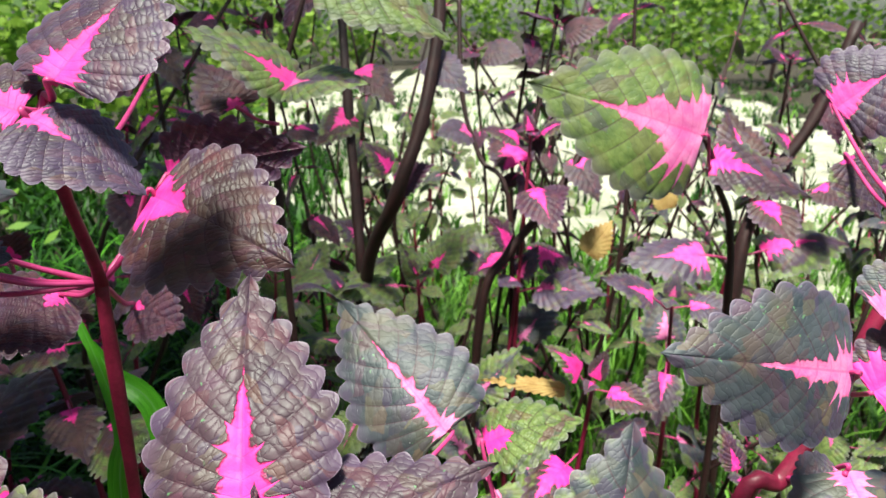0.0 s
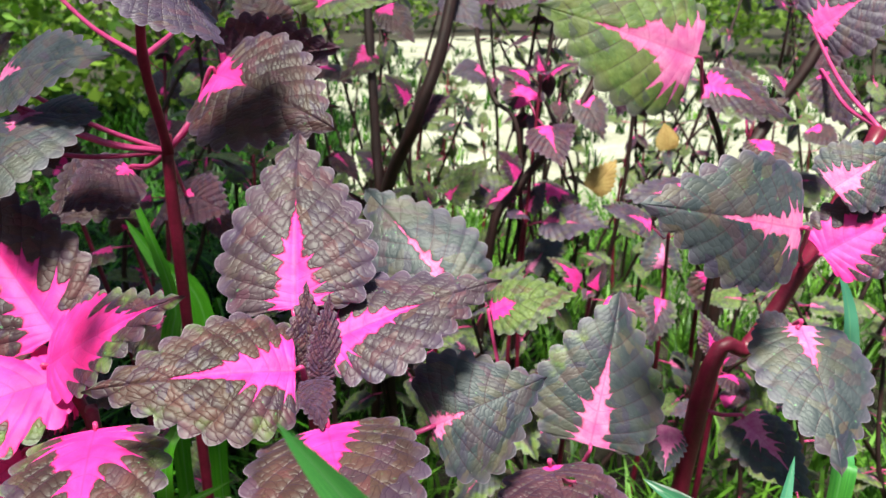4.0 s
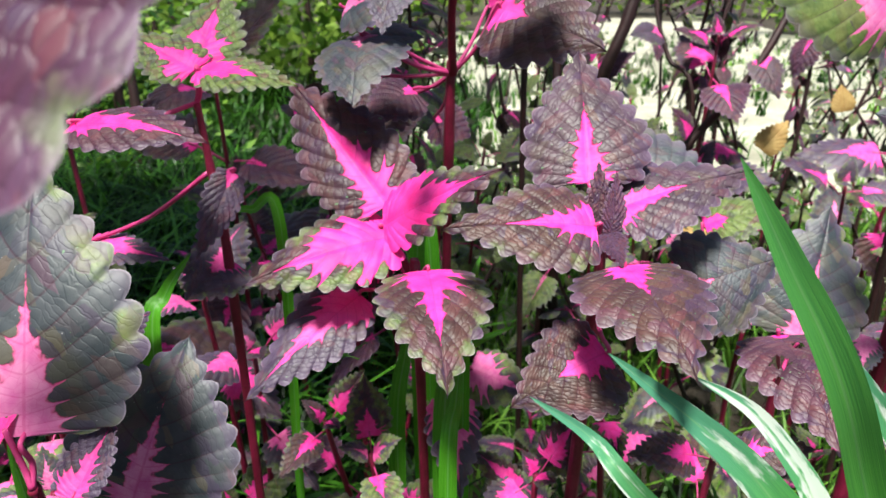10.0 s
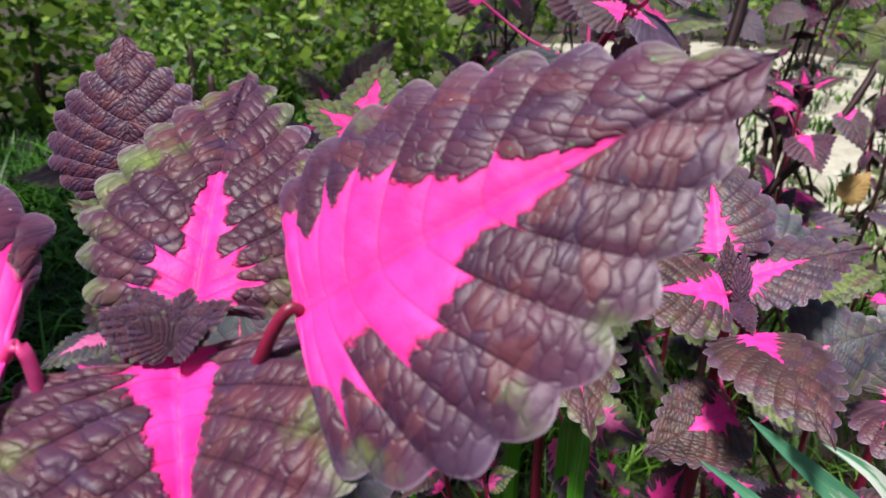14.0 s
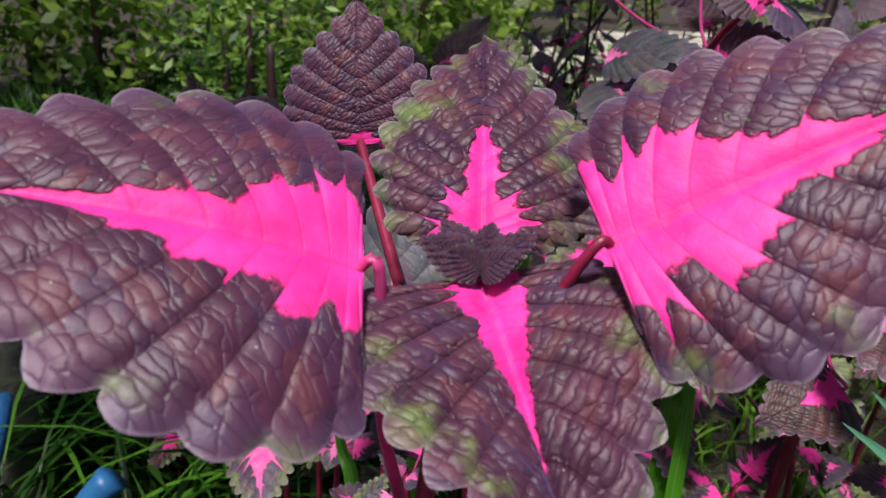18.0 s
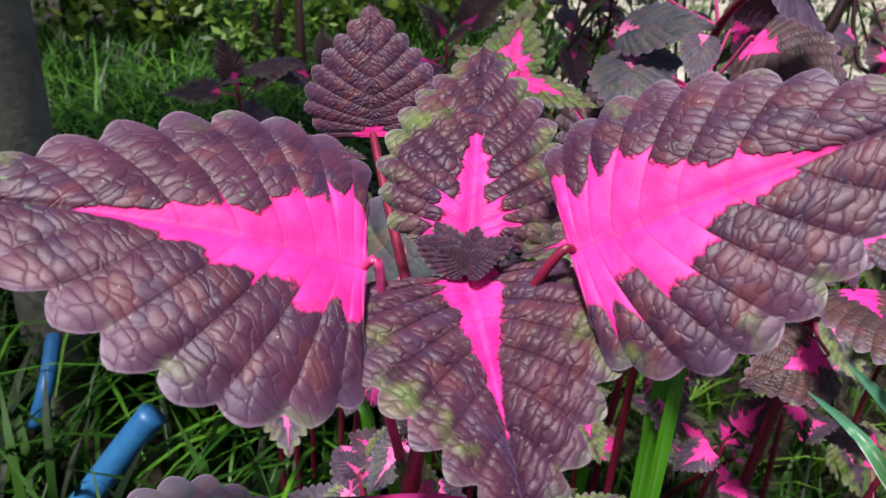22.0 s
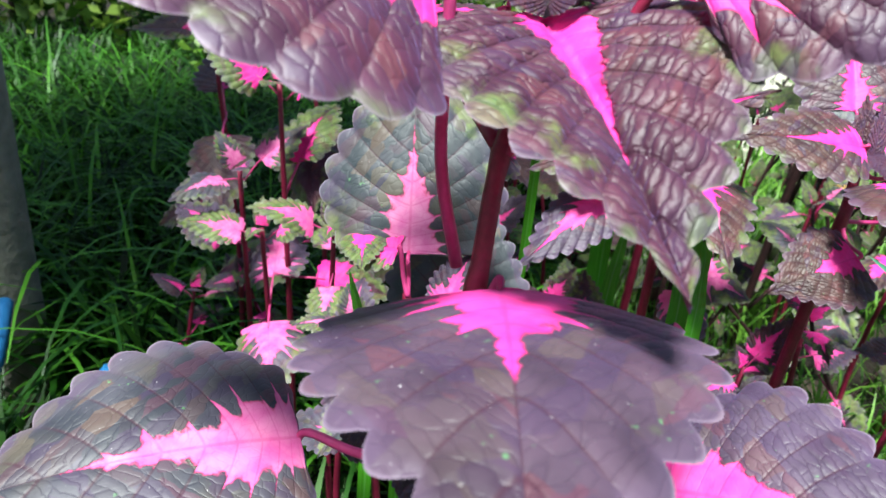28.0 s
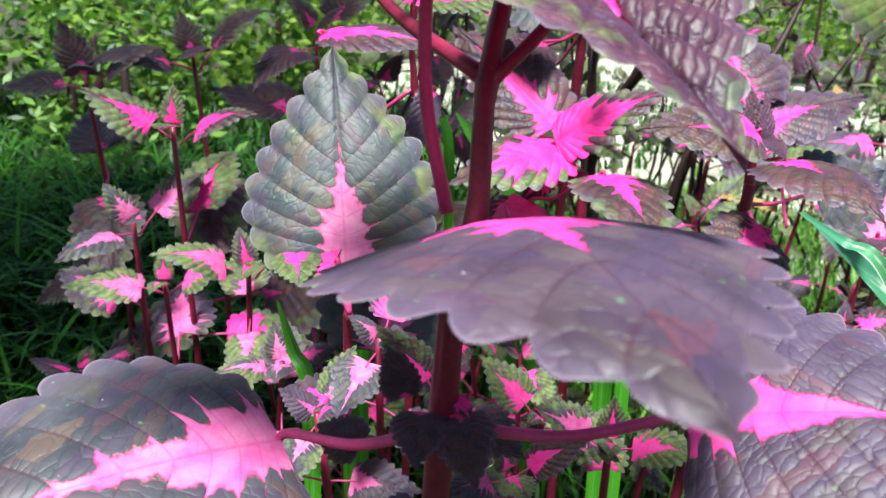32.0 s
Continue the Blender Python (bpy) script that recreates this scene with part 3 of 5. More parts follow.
tagged(sheet("ground", -60, 60, -60, 60, -0.03, SOIL, 1.5, 0.02), "dark brown garden soil with litter", "ground", "", "structure")
def patch(name, cx, cy, rx, ry, z, mat, step):
    """A flat piece of ground with a winding edge that dips under the soil."""
    nx, ny = int(2.6 * rx / step), int(2.6 * ry / step)
    verts, faces = [], []
    for j in range(ny + 1):
        for i in range(nx + 1):
            x, y = (i / nx - 0.5) * 2.6 * rx, (j / ny - 0.5) * 2.6 * ry
            d = math.hypot(x / rx, y / ry) + 0.22 * noise.noise((x * 1.1, y * 1.1, 5.0)) + 0.10 * noise.noise((x * 4, y * 4, 2.0))
            verts.append((cx + x, cy + y, z + 0.008 * noise.noise((x * 3, y * 3, 1.0)) - 0.07 * min(1.0, max(0.0, (d - 0.93) / 0.14))))
    for j in range(ny):
        for i in range(nx):
            faces.append((j * (nx + 1) + i, j * (nx + 1) + i + 1, (j + 1) * (nx + 1) + i + 1, (j + 1) * (nx + 1) + i))
    return new(name, mesh_of(name, verts, faces, mat))


tagged(patch("pavement", 0.7, 7.2, 2.6, 5.8, 0.0, PALE, 0.08), "pale sandy bare yard in bright light", "yard", "", "structure")

# ---- the near plants ----
hero = plant("coleus_plant", "tall coleus with large brown-purple leaves and hot pink hearts", "coleus plants")
stem(hero, [(-0.280, -0.117, -0.030), (-0.262, -0.147, 0.535), (-0.261, -0.144, 0.564), (-0.256, -0.142, 0.598), (-0.256, -0.128, 0.635), (-0.251, -0.114, 0.670)], 0.004, 0.0026, STEM)
leaf(hero, (-0.277, -0.139, 0.680), (-0.386, -0.205, 0.708), (0.404, -0.317, 0.858), 0.101, 26, 12, (0.66, 0.40, 0.06, 0.12), (-0.265, -0.131, 0.598), point=1.2, relief=0.8, wave=0.25, broad=0.36, mat=BROAD, fine=9, thick=0.0021)
leaf(hero, (-0.217, -0.117, 0.690), (-0.123, -0.101, 0.751), (-0.240, -0.721, 0.650), 0.088, 6, 10, (0.72, 0.46, 0.03, 0.12), (-0.256, -0.129, 0.634), stalk_mat=STEM, point=1.02, relief=0.75, wave=0.25, broad=0.36, mat=BROAD, fine=9, thick=0.0021)
leaf(hero, (-0.251, -0.115, 0.672), (-0.202, -0.187, 0.628), (0.128, -0.454, 0.882), 0.083, 28, 28, (0.62, 0.27, 0.2, 0.2), None, mat=YOUNG, curl=9, relief=1.9, point=1.3, broad=0.42, fine=9)
leaf(hero, (-0.254, -0.103, 0.678), (-0.280, -0.019, 0.731), (0.173, -0.648, 0.742), 0.070, 25, 14, (0.5, 0.34, 0.2, 0.22), None, mat=YOUNG, relief=1.6, point=1.15, fine=9)
for _tip, _face, _w in (((-0.268, -0.120, 0.684), (0.30, -0.60, 0.74), 0.013), ((-0.265, -0.110, 0.687), (0.35, -0.70, 0.62), 0.011), ((-0.259, -0.121, 0.683), (0.20, -0.80, 0.55), 0.010),
                        ((-0.236, -0.112, 0.688), (-0.10, -0.62, 0.78), 0.011), ((-0.239, -0.119, 0.684), (-0.20, -0.72, 0.66), 0.010), ((-0.250, -0.108, 0.688), (0.10, -0.85, 0.52), 0.010)):
    leaf(hero, (-0.250, -0.118, 0.676), _tip, _face, 1.1 * _w, 40, 10, (0, 0, 0.25, 0.14), None, mat=YOUNG, fine=5, wave=0.5, point=0.8)
leaf(hero, (-0.248, -0.147, 0.602), (-0.220, -0.255, 0.609), (-0.082, 0.050, 0.995), 0.098, 35, -4, (0.55, 0.45, 0.55, 0.06), (-0.257, -0.142, 0.596), curl=10, point=1.1, relief=0.7, broad=0.36, fine=8)
leaf(hero, (-0.314, -0.140, 0.521), (-0.398, -0.205, 0.518), (0.119, -0.207, 0.971), 0.110, 30, 8, (0.74, 0.40, 0.85, 0.03), (-0.261, -0.146, 0.536), point=0.85, relief=0.7, fine=8, thick=0.0021)
leaf(hero, (-0.190, -0.143, 0.544), (-0.117, -0.167, 0.565), (-0.343, -0.287, 0.895), 0.095, 30, 8, (0.75, 0.34, 0.62, 0.05), (-0.261, -0.146, 0.536), fine=8, thick=0.0021)
leaf(hero, (-0.268, -0.151, 0.543), (-0.267, -0.168, 0.535), (0.041, -0.734, 0.678), 0.017, 40, 8, (0.1, 0.3, 0.5, 0.08), None, fine=5)
leaf(hero, (-0.257, -0.150, 0.543), (-0.250, -0.170, 0.532), (0.041, -0.734, 0.678), 0.019, 40, 8, (0.15, 0.3, 0.5, 0.08), None, fine=5)
leaf(hero, (-0.273, -0.149, 0.546), (-0.280, -0.140, 0.558), (0.237, -0.699, 0.674), 0.013, 30, 8, (0.1, 0.3, 0.5, 0.08), None, fine=5)
leaf(hero, (-0.258, -0.147, 0.547), (-0.253, -0.154, 0.543), (0.017, -0.565, 0.825), 0.006, 20, 8, (1, 0.9, 0, 0), None, fine=4)
leaf(hero, (-0.291, -0.125, 0.511), (-0.309, -0.116, 0.512), (0.237, -0.699, 0.674), 0.018, 30, 8, (0.2, 0.3, 0.5, 0.08), None, fine=5)

back = plant("coleus_plant", "coleus with a big grey-green leaf and pale pink heart", "coleus plants")
stem(back, [(-0.320, 0.068, -0.030), (-0.332, 0.038, 0.436), (-0.330, 0.029, 0.489)], 0.0035, 0.002, STEM)
leaf(back, (-0.333, 0.034, 0.515), (-0.359, 0.108, 0.630), (0.166, -0.881, 0.444), 0.113, 12, 5, (0.56, 0.34, 0.95, 0.17), (-0.330, 0.029, 0.489), fine=8)
leaf(back, (-0.338, 0.030, 0.519), (-0.385, 0.039, 0.510), (0.032, -0.499, 0.866), 0.036, 20, 8, (0.7, 0.6, 0.5, 0.5), (-0.330, 0.029, 0.489))
leaf(back, (-0.363, 0.037, 0.522), (-0.353, 0.011, 0.510), (0.053, -0.568, 0.821), 0.029, 20, 8, (0.8, 0.6, 0.5, 0.6), None)
leaf(hero, (-0.327, -0.026, 0.683), (-0.340, -0.006, 0.741), (0.199, -0.706, 0.680), 0.066, 20, 6, (0.1, 0.3, 0.05, 0.04), (-0.256, -0.128, 0.636), stalk_mat=STEM, relief=0.7, mat=BROAD, fine=7, thick=0.0026)

mid = plant("coleus_plant", "coleus with a whorl of brown and grey-purple crinkled leaves", "coleus plants")
stem(mid, [(-0.081, 0.232, -0.030), (-0.069, 0.202, 0.496), (-0.067, 0.204, 0.526), (-0.067, 0.210, 0.567)], 0.0045, 0.003, STEM)
leaf(mid, (-0.077, 0.222, 0.600), (-0.089, 0.305, 0.670), (0.030, -0.842, 0.539), 0.080, 20, 8, (0.56, 0.3, 0.51, 0.03), (-0.067, 0.210, 0.567), point=1.35, fine=8)
leaf(mid, (-0.062, 0.216, 0.586), (0.023, 0.249, 0.606), (-0.085, -0.528, 0.845), 0.062, 20, 10, (0.55, 0.42, 0.52, 0.04), (-0.067, 0.210, 0.567), point=1.35, fine=8)
leaf(mid, (-0.072, 0.196, 0.582), (-0.160, 0.176, 0.580), (0.114, -0.520, 0.846), 0.066, 25, 8, (0.6, 0.4, 0.36, 0.15), (-0.067, 0.210, 0.567), point=1.35, fine=8)
leaf(mid, (-0.055, 0.177, 0.566), (-0.026, 0.088, 0.548), (0.065, -0.524, 0.849), 0.076, 35, 2, (0.4, 0.32, 0.38, 0.06), (-0.067, 0.210, 0.567), point=1.35, fine=8)
leaf(mid, (-0.011, 0.225, 0.534), (0.050, 0.250, 0.550), (0.313, -0.661, 0.682), 0.072, 30, 2, (0.3, 0.2, 0.9, 0.0), (-0.067, 0.204, 0.526), point=1.35, fine=7)
leaf(mid, (-0.061, 0.167, 0.515), (-0.114, 0.143, 0.486), (0.020, -0.638, 0.770), 0.064, 40, 2, (0.5, 0.4, 0.36, 0.05), (-0.067, 0.204, 0.526), point=1.35, fine=7)
leaf(mid, (-0.069, 0.203, 0.566), (-0.072, 0.227, 0.613), (0.118, -0.828, 0.548), 0.022, 20, 25, (0, 0, 0.25, 0.0), None, fine=6, mat=YOUNG)
leaf(mid, (-0.065, 0.197, 0.577), (-0.056, 0.172, 0.566), (0.100, -0.716, 0.691), 0.018, 30, 20, (0, 0, 0.22, 0.0), None, fine=6, mat=YOUNG)
leaf(mid, (-0.062, 0.202, 0.574), (-0.061, 0.227, 0.607), (0.392, -0.753, 0.528), 0.016, 20, 25, (0, 0, 0, 0), None, fine=5)
leaf(mid, (0.002, 0.373, 0.541), (-0.072, 0.444, 0.600), (0.011, -0.819, 0.574), 0.086, 25, 4, (0.72, 0.22, 1.0, 0.0), (-0.067, 0.210, 0.567), fine=7, relief=1.4)

lef = plant("coleus_plant", "coleus with broad bright pink hearts in brown crinkled leaves", "coleus plants")
stem(lef, [(-0.179, 0.256, -0.030), (-0.185, 0.226, 0.490), (-0.192, 0.234, 0.523), (-0.209, 0.240, 0.552)], 0.0042, 0.0026, STEM)
leaf(lef, (-0.211, 0.247, 0.569), (-0.306, 0.320, 0.642), (0.128, -0.834, 0.537), 0.074, 15, 10, (0.78, 0.42, 0.30, 0.04), (-0.209, 0.240, 0.552), fine=7)
leaf(lef, (-0.211, 0.235, 0.559), (-0.128, 0.217, 0.608), (0.086, -0.624, 0.777), 0.054, 20, 8, (0.88, 1.0, 0.25, 0.22), (-0.209, 0.240, 0.552), fine=7)
leaf(lef, (-0.203, 0.233, 0.553), (-0.292, 0.183, 0.529), (0.069, -0.514, 0.855), 0.064, 30, 4, (0.80, 0.95, 0.3, 0.28), (-0.209, 0.240, 0.552), fine=7)
leaf(lef, (-0.174, 0.205, 0.541), (-0.145, 0.114, 0.509), (0.181, -0.607, 0.774), 0.071, 45, 6, (0.72, 0.5, 0.36, 0.2), (-0.192, 0.234, 0.523), fine=7)
leaf(lef, (-0.226, 0.224, 0.511), (-0.285, 0.156, 0.460), (-0.105, -0.640, 0.761), 0.054, 20, 6, (0.85, 0.7, 0.62, 0.05), (-0.192, 0.234, 0.523), fine=7)
leaf(lef, (-0.160, 0.211, 0.444), (-0.144, 0.166, 0.395), (0.109, -0.774, 0.624), 0.039, 20, 5, (0.95, 0.9, 0.75, 0.0), (-0.185, 0.226, 0.490), fine=6)
leaf(lef, (-0.149, 0.238, 0.452), (-0.101, 0.237, 0.434), (0.069, -0.514, 0.855), 0.047, 20, 5, (0.9, 0.8, 0.8, 0.4), (-0.185, 0.226, 0.490), fine=6)
leaf(lef, (-0.210, 0.251, 0.532), (-0.235, 0.237, 0.506), (0.079, -0.583, 0.808), 0.027, 20, 8, (0.9, 0.9, 0.3, 0.0), (-0.192, 0.234, 0.523), fine=5)

low = plant("coleus_plant", "coleus with dark green-grey leaves and a pale pink heart", "coleus plants")
stem(low, [(-0.336, 0.104, -0.030), (-0.342, 0.074, 0.360), (-0.336, 0.088, 0.418)], 0.004, 0.0022, STEM)
leaf(low, (-0.318, 0.078, 0.440), (-0.308, 0.142, 0.514), (0.118, -0.828, 0.548), 0.104, 20, 6, (0.60, 0.36, 1.0, 0.02), (-0.336, 0.088, 0.418), fine=7)
leaf(low, (-0.366, 0.149, 0.499), (-0.344, 0.160, 0.518), (0.109, -0.774, 0.624), 0.024, 20, 8, (0.95, 0.9, 0.7, 0), None, fine=5)

tal = plant("coleus_plant", "coleus with green-edged pink rosette on a red stem", "coleus plants")
stem(tal, [(-0.324, 0.248, -0.030), (-0.318, 0.218, 0.517), (-0.323, 0.217, 0.596), (-0.328, 0.218, 0.640)], 0.004, 0.0022, STEM)
leaf(tal, (-0.320, 0.212, 0.662), (-0.250, 0.197, 0.656), (0.069, -0.514, 0.855), 0.034, 20, 6, (0.65, 0.6, 0.1, 0.75), (-0.328, 0.218, 0.640), fine=6)
leaf(tal, (-0.322, 0.211, 0.662), (-0.375, 0.223, 0.682), (0.069, -0.514, 0.855), 0.043, 10, 6, (0.75, 0.6, 0.1, 0.7), (-0.328, 0.218, 0.640), fine=6)
leaf(tal, (-0.327, 0.222, 0.664), (-0.333, 0.284, 0.710), (0.096, -0.689, 0.718), 0.050, 10, 6, (0.7, 0.6, 0.1, 0.6), (-0.328, 0.218, 0.640), fine=6)
leaf(tal, (-0.381, 0.170, 0.634), (-0.291, 0.159, 0.629), (0.149, -0.372, 0.916), 0.050, 25, 8, (0.85, 0.55, 0.25, 0.0), (-0.328, 0.218, 0.640), fine=6)
leaf(tal, (-0.309, 0.219, 0.595), (-0.324, 0.184, 0.543), (0.689, -0.459, 0.562), 0.026, 20, 12, (0.2, 0.3, 0.6, 0.0), (-0.323, 0.217, 0.596), fine=5)
leaf(tal, (-0.415, 0.203, 0.541), (-0.345, 0.191, 0.540), (0.069, -0.514, 0.855), 0.029, 20, 8, (1.0, 0.95, 0.6, 0.0), (-0.323, 0.217, 0.596), fine=5)
leaf(tal, (-0.321, 0.223, 0.531), (-0.339, 0.191, 0.511), (0.086, -0.624, 0.777), 0.056, 20, 8, (0.4, 0.5, 0.6, 0.2), (-0.318, 0.217, 0.542), fine=5)

top = plant("coleus_plant", "coleus with leaves tinted lilac-grey for sky sheen and pink hearts, close by", "coleus plants")
stem(top, [(-0.200, 0.391, -0.030), (-0.188, 0.361, 0.595), (-0.185, 0.356, 0.645), (-0.179, 0.323, 0.706), (-0.153, 0.275, 0.753)], 0.0045, 0.0025, STEM)
leaf(top, (-0.139, 0.256, 0.760), (-0.109, 0.303, 0.805), (0.000, -0.454, 0.891), 0.062, 15, 4, (0.55, 0.3, 0.55, 0.0), (-0.153, 0.275, 0.753), fine=7)
leaf(top, (-0.148, 0.252, 0.748), (-0.109, 0.253, 0.718), (0.000, -0.296, 0.955), 0.049, 25, 4, (0.35, 0.3, 0.65, 0.0), (-0.153, 0.275, 0.753), fine=7)
leaf(top, (-0.156, 0.263, 0.748), (-0.198, 0.266, 0.758), (0.000, -0.643, 0.766), 0.042, 20, 8, (0.6, 0.4, 0.5, 0.0), (-0.153, 0.275, 0.753), fine=6)
leaf(top, (-0.149, 0.351, 0.695), (-0.070, 0.314, 0.669), (-0.15, -0.720, 0.670), 0.088, 30, 4, (0.30, 0.42, 0.33, 0.04), (-0.185, 0.356, 0.645), fine=7)
leaf(top, (-0.164, 0.413, 0.692), (-0.085, 0.438, 0.705), (0.000, 0.995, 0.104), 0.066, 20, 4, (0.2, 0.3, 0.1, 0.0), (-0.185, 0.356, 0.645), fine=6)
leaf(top, (-0.241, 0.304, 0.677), (-0.233, 0.246, 0.636), (-0.077, -0.639, 0.766), 0.071, 40, 0, (0.3, 0.3, 0.9, 0.0), (-0.185, 0.356, 0.645), fine=6)
leaf(top, (-0.238, 0.304, 0.675), (-0.197, 0.305, 0.676), (0.009, -0.402, 0.916), 0.051, 20, 8, (0.2, 0.3, 0.9, 0.0), (-0.185, 0.356, 0.645), fine=6)
leaf(top, (-0.190, 0.193, 0.717), (-0.190, 0.166, 0.688), (0.023, -0.703, 0.711), 0.026, 20, 8, (0.3, 0.3, 0.8, 0.0), None, fine=5)
leaf(top, (-0.248, 0.420, 0.617), (-0.285, 0.379, 0.586), (0.000, -0.681, 0.732), 0.070, 20, 8, (0.35, 0.5, 0.3, 0.1), (-0.185, 0.356, 0.645), fine=5)
leaf(top, (-0.219, 0.463, 0.588), (-0.183, 0.458, 0.572), (0.000, -0.744, 0.669), 0.048, 20, 8, (0.2, 0.2, 0.1, 0.1), (-0.185, 0.356, 0.645), fine=5)
leaf(top, (-0.257, 0.315, 0.695), (-0.179, 0.289, 0.710), (0.008, -0.677, 0.736), 0.054, 25, 8, (0.25, 0.3, 0.9, 0.0), (-0.185, 0.356, 0.645), fine=6)
leaf(top, (-0.274, 0.322, 0.654), (-0.206, 0.307, 0.669), (0.008, -0.677, 0.736), 0.049, 25, 8, (0.3, 0.3, 0.9, 0.05), (-0.185, 0.356, 0.645), fine=6)
leaf(top, (-0.221, 0.378, 0.628), (-0.256, 0.348, 0.605), (0.008, -0.677, 0.736), 0.053, 35, 8, (0.2, 0.3, 0.2, 0.1), (-0.185, 0.356, 0.645), fine=5)
leaf(top, (-0.191, 0.471, 0.749), (-0.243, 0.479, 0.776), (0.008, -0.677, 0.736), 0.064, 30, 8, (0.1, 0.3, 0.1, 0.05), (-0.179, 0.323, 0.706), fine=5)
leaf(top, (-0.284, 0.417, 0.749), (-0.313, 0.426, 0.779), (0.008, -0.677, 0.736), 0.062, 30, 8, (0.5, 0.4, 0.2, 0.0), (-0.179, 0.323, 0.706), fine=5)

gre = plant("coleus_plant", "coleus with sunlit yellow-green leaves", "coleus plants")
stem(gre, [(-0.129, 0.641, -0.030), (-0.147, 0.611, 0.655), (-0.137, 0.616, 0.733), (-0.105, 0.627, 0.832)], 0.004, 0.002, DARKSTEM)
leaf(gre, (-0.094, 0.561, 0.823), (0.009, 0.541, 0.764), (-0.097, -0.678, 0.729), 0.071, 15, 8, (0.0, 0.0, 0.5, 1.0), (-0.105, 0.627, 0.832), fine=6)
leaf(gre, (-0.119, 0.573, 0.732), (-0.202, 0.566, 0.775), (0.100, -0.573, 0.814), 0.058, 40, 8, (0.5, 0.35, 0.6, 0.62), (-0.137, 0.616, 0.733), fine=6)
leaf(gre, (-0.123, 0.573, 0.732), (-0.055, 0.542, 0.734), (0.100, -0.573, 0.814), 0.048, 30, 8, (0.3, 0.3, 0.8, 0.5), (-0.137, 0.616, 0.733), fine=6)
leaf(gre, (-0.170, 0.588, 0.712), (-0.210, 0.620, 0.747), (0.100, -0.573, 0.814), 0.057, 20, 8, (0.2, 0.3, 0.3, 0.1), (-0.140, 0.604, 0.696), fine=5)

rig = plant("coleus_plant", "coleus with slate-grey leaves on a thick dark red stem", "coleus plants")
stem(rig, [(0.180, 0.395, -0.030), (0.180, 0.365, 0.462), (0.213, 0.374, 0.508), (0.246, 0.387, 0.565), (0.288, 0.404, 0.660)], 0.0065, 0.0045, STEM)
leaf(rig, (0.196, 0.301, 0.620), (0.098, 0.288, 0.637), (-0.087, -0.929, 0.359), 0.081, 20, 2, (0.52, 0.32, 0.95, 0.0), (0.246, 0.387, 0.565), fine=8)
leaf(rig, (0.222, 0.323, 0.597), (0.283, 0.328, 0.632), (0.023, -0.703, 0.711), 0.054, 20, 8, (0.9, 0.8, 0.5, 0.0), (0.246, 0.387, 0.565), fine=6)
leaf(rig, (0.219, 0.325, 0.548), (0.219, 0.249, 0.491), (-0.027, -0.737, 0.675), 0.073, 35, 0, (0.38, 0.3, 1.0, 0.0), (0.213, 0.374, 0.508), fine=7)
leaf(rig, (0.216, 0.324, 0.546), (0.188, 0.318, 0.532), (0.018, -0.597, 0.802), 0.038, 20, 8, (0.3, 0.3, 0.8, 0.0), (0.213, 0.374, 0.508), fine=5)
leaf(rig, (0.204, 0.346, 0.465), (0.234, 0.294, 0.438), (0.020, -0.638, 0.770), 0.048, 20, 8, (0.85, 0.5, 0.9, 0.1), (0.180, 0.365, 0.462), fine=6)
leaf(rig, (0.225, 0.332, 0.636), (0.265, 0.340, 0.661), (0.000, -0.744, 0.669), 0.049, 20, 8, (0.7, 0.5, 0.9, 0.0), None, fine=6)
leaf(rig, (0.291, 0.527, 0.719), (0.344, 0.519, 0.760), (0.000, -0.744, 0.669), 0.078, 20, 8, (0.6, 0.4, 0.6, 0.0), (0.288, 0.404, 0.660), fine=6)
leaf(rig, (0.288, 0.496, 0.687), (0.312, 0.482, 0.645), (0.000, -0.744, 0.669), 0.044, 20, 8, (0.1, 0.3, 0.5, 0.2), (0.288, 0.404, 0.660), fine=5)

oli = plant("coleus_plant", "coleus with an olive-grey leaf and pink heart", "coleus plants")
stem(oli, [(0.099, 0.341, -0.030), (0.081, 0.311, 0.386), (0.086, 0.317, 0.429)], 0.004, 0.002, STEM)
leaf(oli, (0.093, 0.318, 0.459), (0.117, 0.376, 0.549), (0.032, -0.867, 0.498), 0.092, 15, 4, (0.68, 0.3, 0.95, 0.16), (0.086, 0.317, 0.429), fine=7)
leaf(oli, (0.055, 0.245, 0.497), (0.070, 0.155, 0.471), (0.020, -0.638, 0.770), 0.069, 45, 0, (0.06, 0.2, 0.25, 0.05), (0.086, 0.317, 0.429), holes=((0.12, 0.32, 0.055), (-0.08, 0.16, 0.04), (0.2, 0.45, 0.03), (-0.22, 0.3, 0.03)), fine=7)
leaf(oli, (0.027, 0.393, 0.520), (0.093, 0.400, 0.533), (0.009, -0.402, 0.916), 0.053, 50, 8, (0.3, 0.4, 0.2, 0.8), (0.038, 0.381, 0.462), fine=6)
leaf(oli, (0.161, 0.368, 0.442), (0.152, 0.337, 0.420), (0.023, -0.703, 0.711), 0.030, 20, 8, (0.95, 0.8, 0.9, 0), None, fine=4)
leaf(oli, (0.147, 0.303, 0.415), (0.169, 0.273, 0.391), (0.023, -0.703, 0.711), 0.039, 20, 8, (0.95, 0.9, 0.9, 0), None, fine=5)

